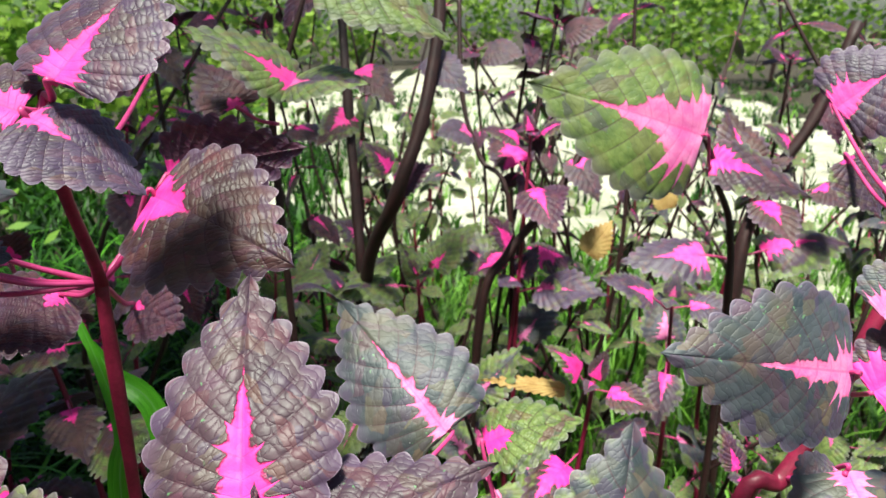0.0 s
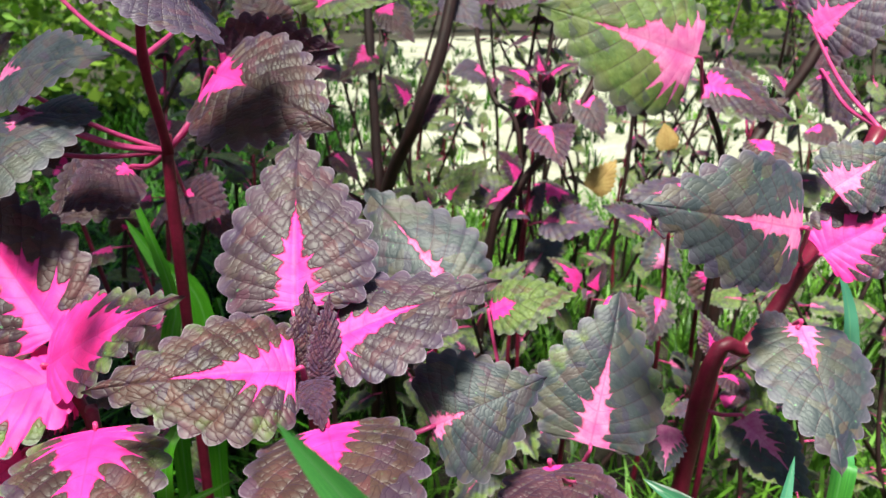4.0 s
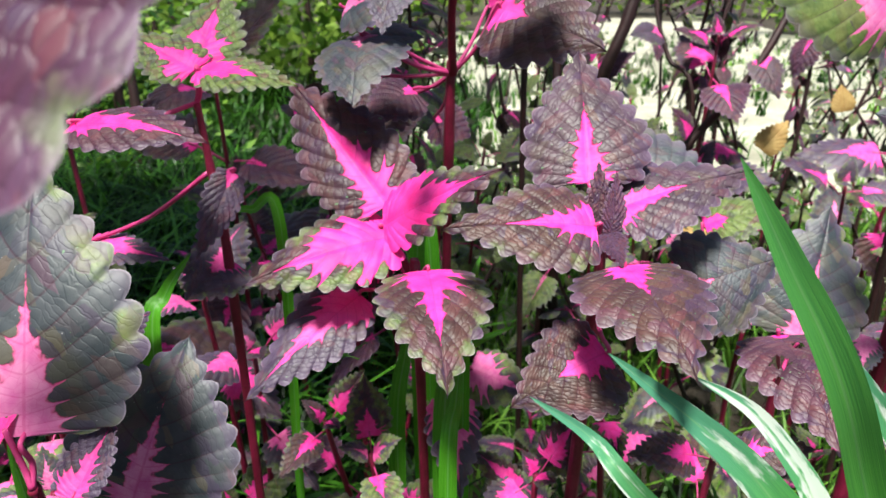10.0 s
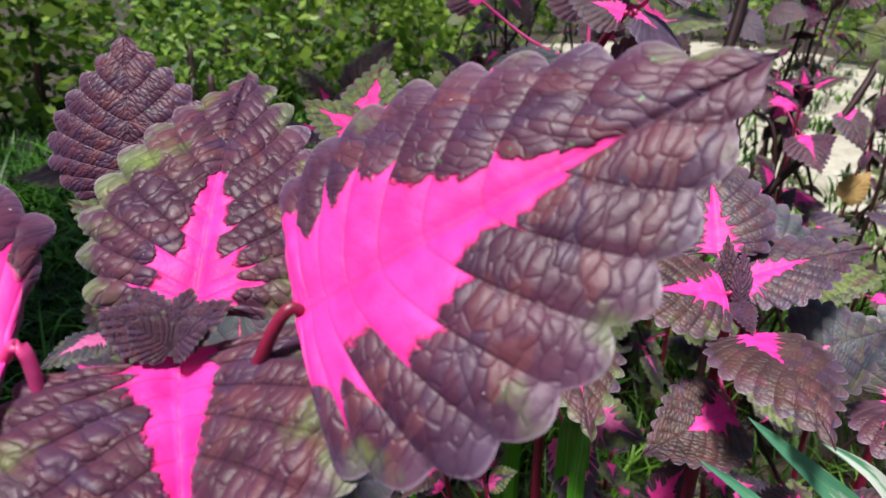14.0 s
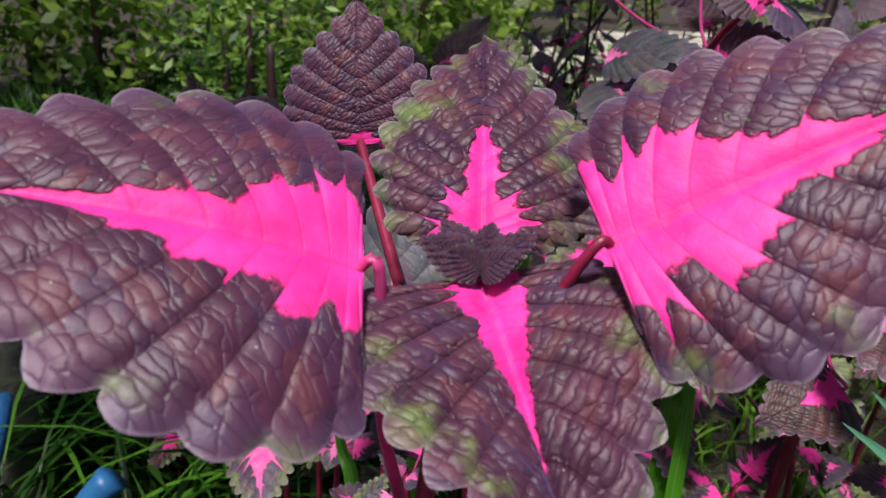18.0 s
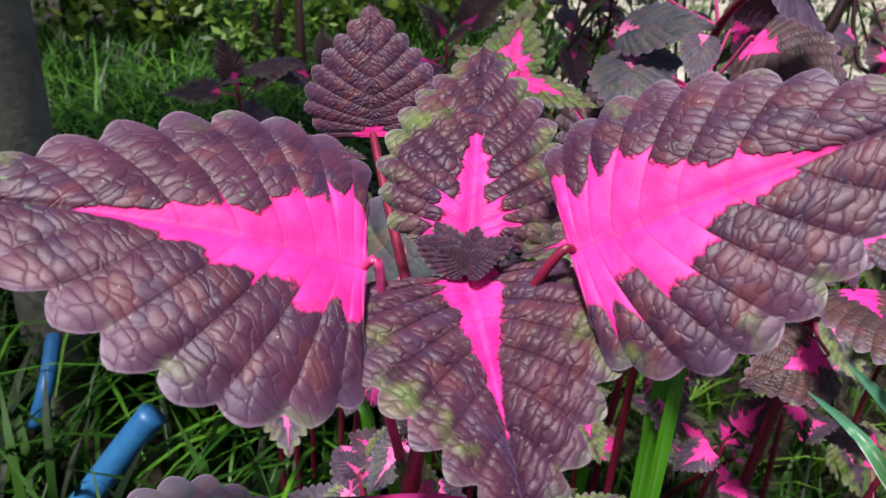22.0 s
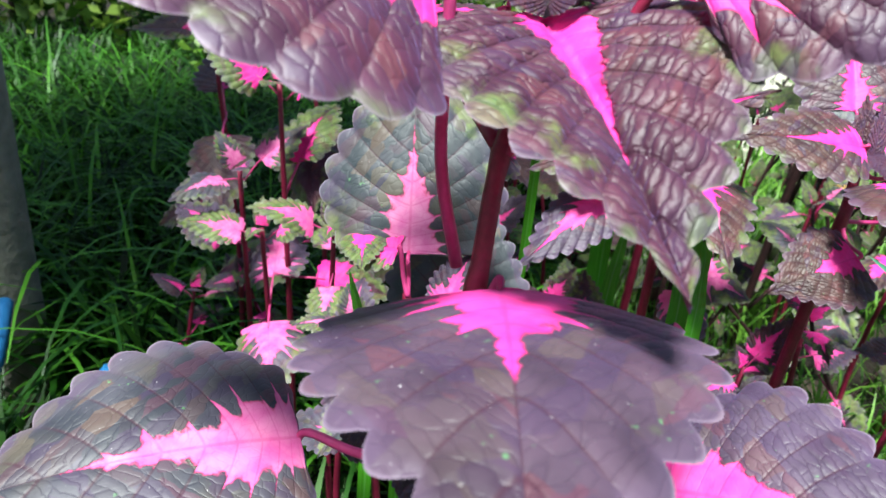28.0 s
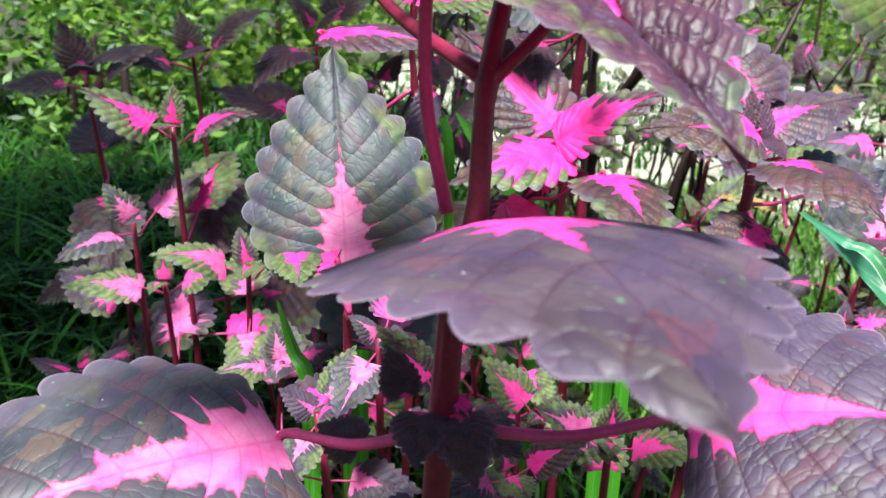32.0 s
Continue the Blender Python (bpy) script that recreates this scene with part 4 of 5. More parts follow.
sun = plant("coleus_plant", "coleus with a large yellow-green leaf and pale pink heart", "coleus plants")
stem(sun, [(0.301, 0.692, -0.030), (0.289, 0.662, 0.511), (0.251, 0.630, 0.640), (0.225, 0.602, 0.684)], 0.004, 0.002, DARKSTEM)
leaf(sun, (0.212, 0.573, 0.691), (0.067, 0.575, 0.734), (-0.087, -0.910, 0.405), 0.129, 15, 5, (0.66, 0.62, 0.9, 0.92), (0.251, 0.630, 0.640), fine=8)
leaf(sun, (0.238, 0.617, 0.665), (0.328, 0.607, 0.630), (0.008, -0.677, 0.736), 0.058, 20, 8, (0.5, 0.5, 0.5, 0.2), (0.251, 0.630, 0.640), fine=5)

bus = plant("coleus_plant", "old coleus with dark woody stems and few leaves", "coleus plants")
stem(bus, [(-0.128, 0.910, -0.030), (-0.110, 0.880, 0.414), (-0.114, 0.899, 0.536), (-0.126, 0.945, 0.678), (-0.141, 1.017, 0.836)], 0.0075, 0.006, DARKSTEM)
stem(bus, [(-0.087, 0.900, -0.030), (-0.105, 0.870, 0.415), (-0.055, 0.798, 0.584), (-0.025, 0.805, 0.668), (-0.006, 0.837, 0.766), (-0.003, 0.861, 0.840)], 0.0085, 0.0065, DARKSTEM)
stem(bus, [(0.035, 0.951, -0.030), (0.053, 0.921, 0.380), (0.091, 0.930, 0.470), (0.151, 0.935, 0.550), (0.198, 0.960, 0.627), (0.249, 1.015, 0.733)], 0.0065, 0.0045, DARKSTEM)
stem(bus, [(0.101, 0.972, -0.030), (0.095, 0.942, 0.508), (0.052, 0.971, 0.598), (0.027, 0.998, 0.680), (0.022, 1.044, 0.823)], 0.0035, 0.003, DARKSTEM)
stem(bus, [(0.392, 0.873, -0.030), (0.374, 0.843, 0.461), (0.417, 0.881, 0.578), (0.465, 0.887, 0.664), (0.509, 0.904, 0.778)], 0.009, 0.006, DARKSTEM)
leaf(bus, (-0.171, 1.015, 0.829), (-0.213, 0.973, 0.764), (-0.207, -0.629, 0.749), 0.053, 30, 8, (0.0, 0.5, 0.1, 0.0), None, fine=4)
leaf(bus, (-0.104, 0.928, 0.723), (-0.059, 0.892, 0.677), (0.000, -0.643, 0.766), 0.050, 30, 8, (0.3, 0.5, 0.30000000000000004, 0.15), None, fine=4)
leaf(bus, (-0.064, 0.838, 0.609), (-0.096, 0.829, 0.645), (0.207, -0.629, 0.749), 0.047, 30, 8, (0.6, 0.5, 0.5, 0.3), None, fine=4)
leaf(bus, (-0.016, 0.849, 0.741), (0.030, 0.815, 0.699), (-0.207, -0.629, 0.749), 0.046, 30, 8, (0.0, 0.5, 0.7000000000000001, 0.0), None, fine=4)
leaf(bus, (-0.057, 0.822, 0.592), (-0.009, 0.811, 0.621), (0.000, -0.643, 0.766), 0.047, 30, 8, (0.3, 0.5, 0.1, 0.15), None, fine=4)
leaf(bus, (-0.123, 0.940, 0.664), (-0.164, 0.906, 0.625), (0.207, -0.629, 0.749), 0.052, 30, 8, (0.6, 0.5, 0.30000000000000004, 0.3), None, fine=4)
leaf(bus, (0.059, 1.007, 0.741), (0.112, 0.984, 0.734), (-0.207, -0.629, 0.749), 0.054, 30, 8, (0.0, 0.5, 0.5, 0.0), None, fine=4)
leaf(bus, (0.036, 0.983, 0.635), (-0.011, 0.961, 0.631), (0.000, -0.643, 0.766), 0.055, 30, 8, (0.3, 0.5, 0.7000000000000001, 0.15), None, fine=4)
leaf(bus, (0.090, 0.916, 0.491), (0.057, 0.908, 0.533), (0.207, -0.629, 0.749), 0.054, 30, 8, (0.6, 0.5, 0.1, 0.3), None, fine=4)
leaf(bus, (0.169, 1.014, 0.763), (0.226, 0.998, 0.778), (-0.207, -0.629, 0.749), 0.054, 30, 8, (0.0, 0.5, 0.30000000000000004, 0.0), None, fine=4)
leaf(bus, (0.182, 0.951, 0.602), (0.209, 0.913, 0.548), (0.000, -0.643, 0.766), 0.054, 30, 8, (0.3, 0.5, 0.5, 0.15), None, fine=4)
leaf(bus, (-0.109, 0.899, 0.505), (-0.144, 0.887, 0.532), (0.207, -0.629, 0.749), 0.052, 30, 8, (0.6, 0.5, 0.7000000000000001, 0.3), None, fine=4)
leaf(bus, (0.136, 0.930, 0.536), (0.171, 0.920, 0.569), (-0.207, -0.629, 0.749), 0.054, 30, 8, (0.0, 0.5, 0.1, 0.0), None, fine=4)
leaf(bus, (0.482, 0.881, 0.578), (0.507, 0.852, 0.556), (0.000, -0.643, 0.766), 0.050, 30, 8, (0.3, 0.5, 0.30000000000000004, 0.15), None, fine=4)
leaf(bus, (0.446, 0.896, 0.627), (0.401, 0.885, 0.657), (0.207, -0.629, 0.749), 0.050, 30, 8, (0.6, 0.5, 0.5, 0.3), None, fine=4)
coleus((0.148, 0.646, -0.030), (0.148, 0.616, 0.443), 0.069, random.Random(3), 3, False, (0.8, 0.7), 0.3, 0.15, (0.000, -0.575, 0.818))
coleus((0.105, 0.968, -0.030), (0.105, 0.938, 0.430), 0.120, random.Random(4), 4, False, (0.5, 0.3), 0.8, 0.3, (0.000, -0.575, 0.818))
coleus((-0.034, 0.922, -0.030), (-0.034, 0.892, 0.451), 0.099, random.Random(5), 4, False, (0.3, 0.2), 0.6, 0.6, (0.000, -0.575, 0.818))
coleus((0.278, 0.820, -0.030), (0.278, 0.790, 0.459), 0.084, random.Random(6), 4, False, (0.5, 0.35), 0.7, 0.15, (0.000, -0.575, 0.818))
coleus((0.119, 0.982, -0.030), (0.119, 0.952, 0.636), 0.080, random.Random(7), 4, False, (0.7, 0.5), 0.2, 0.15, (0.000, -0.575, 0.818))
coleus((0.403, 0.913, -0.030), (0.403, 0.883, 0.585), 0.104, random.Random(8), 4, False, (0.6, 0.4), 0.5, 0.15, (0.000, -0.575, 0.818))
coleus((0.219, 0.461, -0.030), (0.219, 0.431, 0.461), 0.038, random.Random(9), 3, False, (0.5, 0.4), 0.4, 0.15, (0.015, -0.527, 0.850))
coleus((-0.534, 0.278, -0.030), (-0.534, 0.248, 0.548), 0.088, random.Random(10), 4, False, (0.7, 0.6), 0.4, 0.5, (0.017, -0.565, 0.825))
coleus((-0.572, 0.268, -0.030), (-0.572, 0.238, 0.465), 0.078, random.Random(11), 3, False, (0.75, 0.6), 0.8, 0.2, (0.017, -0.565, 0.825))
coleus((-0.531, 0.236, -0.030), (-0.531, 0.206, 0.422), 0.078, random.Random(12), 3, False, (0.8, 0.6), 0.8, 0.4, (0.017, -0.565, 0.825))
coleus((-0.443, 0.202, -0.030), (-0.443, 0.172, 0.457), 0.066, random.Random(13), 3, False, (0.8, 0.6), 0.7, 0.5, (0.017, -0.565, 0.825))
coleus((-0.396, 0.137, -0.030), (-0.396, 0.107, 0.411), 0.052, random.Random(14), 3, False, (0.9, 0.8), 0.8, 0.2, (0.017, -0.565, 0.825))
coleus((-0.591, 0.450, -0.030), (-0.591, 0.420, 0.599), 0.110, random.Random(15), 4, False, (0.2, 0.2), 0.3, 0.15, (0.017, -0.565, 0.825))
coleus((-0.685, 0.402, -0.030), (-0.685, 0.372, 0.574), 0.098, random.Random(35), 4, False, (0.2, 0.2), 0.5, 0.15, (0.017, -0.565, 0.825))
coleus((-0.489, 0.574, -0.030), (-0.489, 0.544, 0.625), 0.116, random.Random(36), 4, False, (0.3, 0.3), 0.3, 0.15, (0.017, -0.565, 0.825))
coleus((-0.267, -0.034, -0.030), (-0.267, -0.064, 0.498), 0.041, random.Random(16), 3, False, (0.4, 0.3), 0.5, 0.15, (0.017, -0.565, 0.825))
coleus((-0.310, 0.042, -0.030), (-0.310, 0.012, 0.484), 0.048, random.Random(17), 3, False, (0.8, 0.6), 0.7, 0.15, (0.017, -0.565, 0.825))
coleus((-0.215, 0.072, -0.030), (-0.215, 0.042, 0.426), 0.048, random.Random(18), 3, False, (0.8, 0.7), 0.5, 0.6, (0.017, -0.565, 0.825))
coleus((-0.178, 0.054, -0.030), (-0.178, 0.024, 0.426), 0.050, random.Random(19), 3, False, (0.8, 0.6), 0.6, 0.5, (0.017, -0.565, 0.825))
coleus((-0.235, 0.009, -0.030), (-0.235, -0.021, 0.430), 0.045, random.Random(20), 3, False, (0.7, 0.5), 0.6, 0.3, (0.017, -0.565, 0.825))
coleus((-0.340, 0.026, -0.030), (-0.340, -0.004, 0.444), 0.044, random.Random(22), 3, False, (0.5, 0.4), 0.8, 0.1, (0.017, -0.565, 0.825))
coleus((-0.270, 0.286, -0.030), (-0.270, 0.256, 0.378), 0.058, random.Random(23), 3, False, (0.7, 0.5), 0.3, 0.15, (0.069, -0.514, 0.855))
coleus((-0.224, 0.258, -0.030), (-0.224, 0.228, 0.373), 0.060, random.Random(24), 3, False, (0.5, 0.5), 0.6, 0.5, (0.069, -0.514, 0.855))
coleus((-0.097, 0.239, -0.030), (-0.097, 0.209, 0.389), 0.055, random.Random(25), 3, False, (0.8, 0.6), 0.4, 0.1, (0.069, -0.514, 0.855))
coleus((-0.054, 0.281, -0.030), (-0.054, 0.251, 0.425), 0.052, random.Random(26), 3, False, (0.8, 0.7), 0.5, 0.15, (0.069, -0.514, 0.855))
coleus((-0.405, 0.352, -0.030), (-0.405, 0.322, 0.455), 0.069, random.Random(27), 3, False, (0.9, 0.7), 0.6, 0.15, (0.069, -0.514, 0.855))
coleus((0.012, 0.212, -0.030), (0.012, 0.182, 0.445), 0.048, random.Random(28), 3, False, (0.5, 0.4), 0.5, 0.2, (0.069, -0.514, 0.855))
coleus((-0.354, 0.340, -0.030), (-0.354, 0.310, 0.406), 0.069, random.Random(29), 3, False, (0.7, 0.6), 0.6, 0.15, (0.069, -0.514, 0.855))

reed = tagged(new("grass_clump"), "tall green grass clump with white-streaked blades", "grass", "broad grass clumps")
blade(reed, [(0.225, 0.147, -0.030), (0.225, 0.142, 0.050), (0.216, 0.134, 0.148), (0.200, 0.128, 0.183), (0.067, 0.083, 0.465), (0.019, 0.053, 0.571), (-0.014, 0.041, 0.627), (-0.036, 0.035, 0.664)], 0.0245, (0.031, -0.858, 0.550), (0.05, 0.3, 0, 1))
blade(reed, [(0.073, 0.118, -0.030), (0.073, 0.113, 0.194), (0.059, 0.109, 0.433), (0.032, 0.111, 0.461), (0.008, 0.112, 0.487), (-0.022, 0.112, 0.513), (-0.065, 0.109, 0.547)], 0.0244, (0.120, -0.845, 0.559), (0.5, 0.9, 0, 1))
blade(reed, [(0.085, 0.119, -0.030), (0.085, 0.114, 0.186), (0.075, 0.115, 0.419), (0.055, 0.125, 0.451), (0.042, 0.132, 0.473), (0.016, 0.140, 0.502), (-0.017, 0.143, 0.519)], 0.0180, (0.120, -0.845, 0.559), (0.75, 0.8, 0, 1))
blade(reed, [(0.153, 0.168, -0.030), (0.153, 0.163, 0.193), (0.147, 0.161, 0.435), (0.134, 0.166, 0.472), (0.124, 0.170, 0.503), (0.106, 0.169, 0.531), (0.080, 0.165, 0.552)], 0.0205, (0.031, -0.858, 0.550), (0.55, 0.8, 0, 1))
blade(reed, [(0.144, 0.171, -0.030), (0.144, 0.166, 0.193), (0.132, 0.162, 0.432), (0.110, 0.165, 0.464), (0.096, 0.166, 0.484), (0.078, 0.166, 0.510), (0.064, 0.168, 0.531)], 0.0194, (0.031, -0.858, 0.550), (0.6, 0.8, 0, 1))
blade(reed, [(0.155, 0.208, -0.030), (0.155, 0.203, 0.168), (0.160, 0.205, 0.384), (0.170, 0.219, 0.419), (0.181, 0.234, 0.457), (0.197, 0.261, 0.496)], 0.0198, (0.031, -0.858, 0.550), (0.1, 0.9, 0, 1))
blade(reed, [(0.172, 0.208, -0.030), (0.172, 0.203, 0.180), (0.181, 0.198, 0.408), (0.198, 0.198, 0.443), (0.211, 0.197, 0.469), (0.234, 0.196, 0.491)], 0.0245, (0.031, -0.858, 0.550), (0.35, 0.8, 0, 1))
blade(reed, [(0.172, 0.232, -0.030), (0.172, 0.227, 0.156), (0.174, 0.229, 0.362), (0.178, 0.243, 0.398), (0.181, 0.254, 0.425), (0.190, 0.276, 0.453)], 0.0146, (0.031, -0.858, 0.550), (0.1, 0.9, 0, 1))
blade(reed, [(0.250, 0.300, -0.030), (0.250, 0.295, 0.192), (0.254, 0.302, 0.430), (0.263, 0.325, 0.461), (0.280, 0.372, 0.525), (0.271, 0.388, 0.567)], 0.0186, (0.031, -0.858, 0.550), (0.1, 1, 0, 1))
blade(reed, [(0.227, 0.229, -0.030), (0.227, 0.224, 0.163), (0.223, 0.226, 0.376), (0.216, 0.240, 0.412), (0.212, 0.247, 0.432), (0.203, 0.253, 0.448)], 0.0159, (0.031, -0.858, 0.550), (0.1, 0.9, 0, 1))
blade(reed, [(0.098, 0.151, -0.030), (0.098, 0.146, 0.169), (0.101, 0.150, 0.387), (0.106, 0.165, 0.423), (0.110, 0.178, 0.453), (0.131, 0.189, 0.474)], 0.0225, (0.120, -0.845, 0.559), (0.1, 0.2, 0, 1))
blade(reed, [(0.141, 0.158, -0.030), (0.141, 0.153, 0.169), (0.136, 0.155, 0.388), (0.125, 0.168, 0.423), (0.109, 0.187, 0.477), (0.095, 0.192, 0.495)], 0.0161, (0.120, -0.845, 0.559), (0.3, 0.8, 0, 1))

sed = tagged(new("grass_clump"), "short bright green grass blades among the plants", "grass", "broad grass clumps")
blade(sed, [(-0.139, 0.124, -0.030), (-0.145, 0.136, 0.238), (-0.151, 0.154, 0.433), (-0.150, 0.177, 0.464), (-0.151, 0.200, 0.494)], 0.0125, (0.120, -0.845, 0.559), (0, 0, 0, 1))
blade(sed, [(-0.137, 0.170, -0.030), (-0.143, 0.182, 0.256), (-0.149, 0.200, 0.466), (-0.146, 0.209, 0.486), (-0.117, 0.228, 0.496)], 0.0095, (0.120, -0.845, 0.559), (0, 0, 0, 1))
blade(sed, [(-0.143, 0.197, -0.030), (-0.149, 0.209, 0.265), (-0.155, 0.227, 0.481), (-0.150, 0.243, 0.518), (-0.147, 0.260, 0.532)], 0.0099, (0.120, -0.845, 0.559), (0, 0, 0, 1))
blade(sed, [(-0.340, 0.137, -0.030), (-0.346, 0.149, 0.266), (-0.352, 0.167, 0.484), (-0.347, 0.182, 0.519), (-0.332, 0.195, 0.545)], 0.0149, (0.120, -0.845, 0.559), (0, 0, 0, 1))
blade(sed, [(-0.286, 0.234, -0.030), (-0.292, 0.246, 0.298), (-0.298, 0.264, 0.542), (-0.321, 0.265, 0.553), (-0.343, 0.261, 0.551)], 0.0097, (0.120, -0.845, 0.559), (0, 0, 0, 1))
blade(sed, [(-0.148, 0.161, -0.030), (-0.154, 0.173, 0.238), (-0.160, 0.191, 0.433), (-0.160, 0.220, 0.454), (-0.150, 0.249, 0.471)], 0.0169, (0.031, -0.858, 0.550), (0, 0, 0, 1))
blade(sed, [(-0.202, 0.243, -0.030), (-0.208, 0.255, 0.206), (-0.214, 0.273, 0.374), (-0.211, 0.294, 0.427), (-0.208, 0.305, 0.457)], 0.0161, (0.031, -0.858, 0.550), (0, 0, 0, 1))
blade(sed, [(-0.217, 0.391, -0.030), (-0.223, 0.403, 0.251), (-0.229, 0.421, 0.457), (-0.229, 0.437, 0.507), (-0.271, 0.468, 0.603)], 0.0181, (0.000, -0.889, 0.499), (0, 0, 0, 1))
blade(sed, [(-0.227, 0.493, -0.030), (-0.233, 0.505, 0.246), (-0.239, 0.523, 0.448), (-0.282, 0.538, 0.494), (-0.316, 0.551, 0.535)], 0.0241, (0.000, -0.889, 0.499), (0, 0, 0, 1))
blade(sed, [(-0.349, 0.026, -0.030), (-0.355, 0.038, 0.225), (-0.361, 0.056, 0.409), (-0.375, 0.067, 0.443), (-0.388, 0.076, 0.473)], 0.0123, (0.063, -0.880, 0.511), (0, 0, 0, 1))
blade(sed, [(-0.318, 0.003, -0.030), (-0.324, 0.015, 0.235), (-0.330, 0.033, 0.427), (-0.344, 0.034, 0.432), (-0.351, 0.034, 0.435)], 0.0115, (0.063, -0.880, 0.511), (0, 0, 0, 1))
blade(sed, [(0.110, 0.120, -0.030), (0.085, 0.100, 0.200), (0.020, 0.060, 0.430), (-0.056, 0.020, 0.538), (-0.074, 0.033, 0.551), (-0.099, 0.036, 0.565)], 0.0098, (0.063, -0.880, 0.511), (0.5, 0.9, 0, 1))
leaf(bus, (0.206, 0.949, 0.464), (0.242, 0.964, 0.510), (0.000, -0.872, 0.490), 0.044, 30, 8, (0, 0, 0, 0), None, fine=5, mat=DEAD)
leaf(bus, (0.125, 0.640, 0.420), (0.038, 0.643, 0.430), (0.000, -0.575, 0.818), 0.020, 20, 8, (0, 0, 0, 0), None, fine=5, mat=DEAD)
leaf(bus, (0.319, 0.969, 0.525), (0.311, 0.981, 0.564), (0.000, -0.872, 0.490), 0.036, 30, 8, (0, 0, 0, 0), None, fine=5, mat=DEAD)

hose = tagged(new("garden_hose"), "blue plastic pipe lying in the grass", "hose")
_p = bend([(-0.763, 0.082, 0.095), (-0.714, 0.145, 0.187), (-0.688, 0.177, 0.233)])
_v, _f = tube(_p, [0.017] * len(_p), 14)
under("pipe", mesh_of("pipe", _v, _f, BLUE), hose)
hose2 = tagged(new("garden_hose"), "thin blue plastic pipe in the grass", "hose")
_p = bend([(-0.891, 0.180, 0.137), (-0.888, 0.205, 0.183), (-0.930, 0.265, 0.213)])
_v, _f = tube(_p, [0.010] * len(_p), 14)
under("pipe", mesh_of("pipe", _v, _f, BLUE), hose2)

# ---- grass ----
_r = random.Random(11)
tufts("grass", [(_r.uniform(-2.4, -0.40), _r.uniform(0.35, 1.8)) for _ in range(1050)], 0.27, 0.013, SHADED_GRASS, "dense broad-bladed green grass on the ground, darkened as in shade", _r)
tufts("grass", [(_r.uniform(-1.6, -0.40), _r.uniform(-0.3, 0.4)) for _ in range(130)], 0.27, 0.013, SHADED_GRASS, "sparse green grass by the blue pipe, darkened as in shade", _r)
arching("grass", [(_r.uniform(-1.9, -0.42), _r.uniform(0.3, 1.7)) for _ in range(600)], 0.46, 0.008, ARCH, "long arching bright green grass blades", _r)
tufts("grass", [(_r.uniform(-3.2, -0.5), _r.uniform(1.5, 4.5)) for _ in range(800)], 0.2, 0.012, SHADED_GRASS, "dense green grass beside the thicket", _r)
tufts("grass", [(_r.uniform(-0.45, 1.5), _r.uniform(0.6, 2.1)) for _ in range(600)], 0.18, 0.007, SUN_LAWN, "green grass between the plants, brightened as in sun", _r)
tufts("grass", [(_r.uniform(-1.2, 4.5), _r.uniform(2.0, 7.0)) for _ in range(240)], 0.13, 0.010, SHADED_GRASS, "short bright green grass beyond the plants", _r, 7)
tufts("grass", [(_r.uniform(-0.8, 2.2), 1.7 + abs(_r.gauss(0, 0.5))) for _ in range(200)], 0.13, 0.010, SUN_LAWN, "yellow-green grass on the pale yard, brightened as in sun", _r, 7)
tufts("grass", [(_r.uniform(-1.5, 4.0), _r.uniform(2.5, 8.5)) for _ in range(260)], 0.10, 0.014, SUN_LAWN, "scattered grass on the pale yard", _r, 6)
tufts("grass", [(_r.uniform(-4.5, 5.5), _r.uniform(-2.2, 9.5)) for _ in range(1500)], 0.12, 0.016, SHADED_GRASS, "patchy low grass over the garden ground", _r, 6)
tufts("grass", [(_r.uniform(-0.5, 0.6), _r.uniform(-0.1, 0.6)) for _ in range(200)], 0.16, 0.008, SHADED_GRASS, "green grass under the plants, darkened as in shade", _r)


# ---- the thicket behind ----
_r = random.Random(5)
def thicket(x0, x1, y0, y1, count, z0, z1, size, low, cool, green, heart, pairs, woody):
    for i in range(count):
        x, y = _r.uniform(x0, x1), _r.uniform(y0, y1)
        h = _r.uniform(z0, z1)
        slant = 0.32 if woody and h > 0.33 else 0.08
        foot = (x + _r.uniform(-slant, slant), y + _r.uniform(-0.05, 0.1), -0.03)
        coleus(foot, (x, y, h), size * _r.uniform(0.75, 1.25), _r, pairs, low, heart, cool, green, None, woody)


thicket(-0.42, 0.05, 0.50, 0.95, 4, 0.28, 0.5, 0.07, False, 0.85, 0.45, (0.5, 0.3), 5, True)
thicket(0.12, 0.75, 0.60, 1.0, 9, 0.18, 0.42, 0.062, False, 0.85, 0.6, (0.4, 0.3), 5, True)
thicket(-0.35, 0.7, 1.0, 1.5, 10, 0.15, 0.5, 0.052, True, 0.85, 0.7, (0.25, 0.2), 6, True)
thicket(-0.6, 0.0, 1.15, 1.8, 7, 0.55, 0.92, 0.055, True, 0.9, 0.6, (0.25, 0.2), 9, True)
thicket(0.0, 0.45, 1.3, 1.9, 6, 0.55, 0.92, 0.045, True, 0.1, 0.2, (0.3, 0.3), 9, True)
thicket(0.45, 1.2, 0.85, 1.6, 16, 0.5, 0.9, 0.06, True, 0.9, 0.4, (0.4, 0.25), 8, True)
thicket(-0.5, -0.1, 0.8, 1.2, 4, 0.55, 0.85, 0.06, True, 0.3, 0.3, (0.5, 0.4), 8, True)
# slender twiggy plants before the yard
thicket(-0.4, 0.75, 1.0, 1.85, 22, 0.35, 0.95, 0.036, True, 0.95, 0.5, (0.35, 0.25), 9, True)
thicket(-0.3, 0.55, 0.75, 1.2, 12, 0.15, 0.36, 0.04, True, 0.7, 0.9, (0.3, 0.3), 6, True)
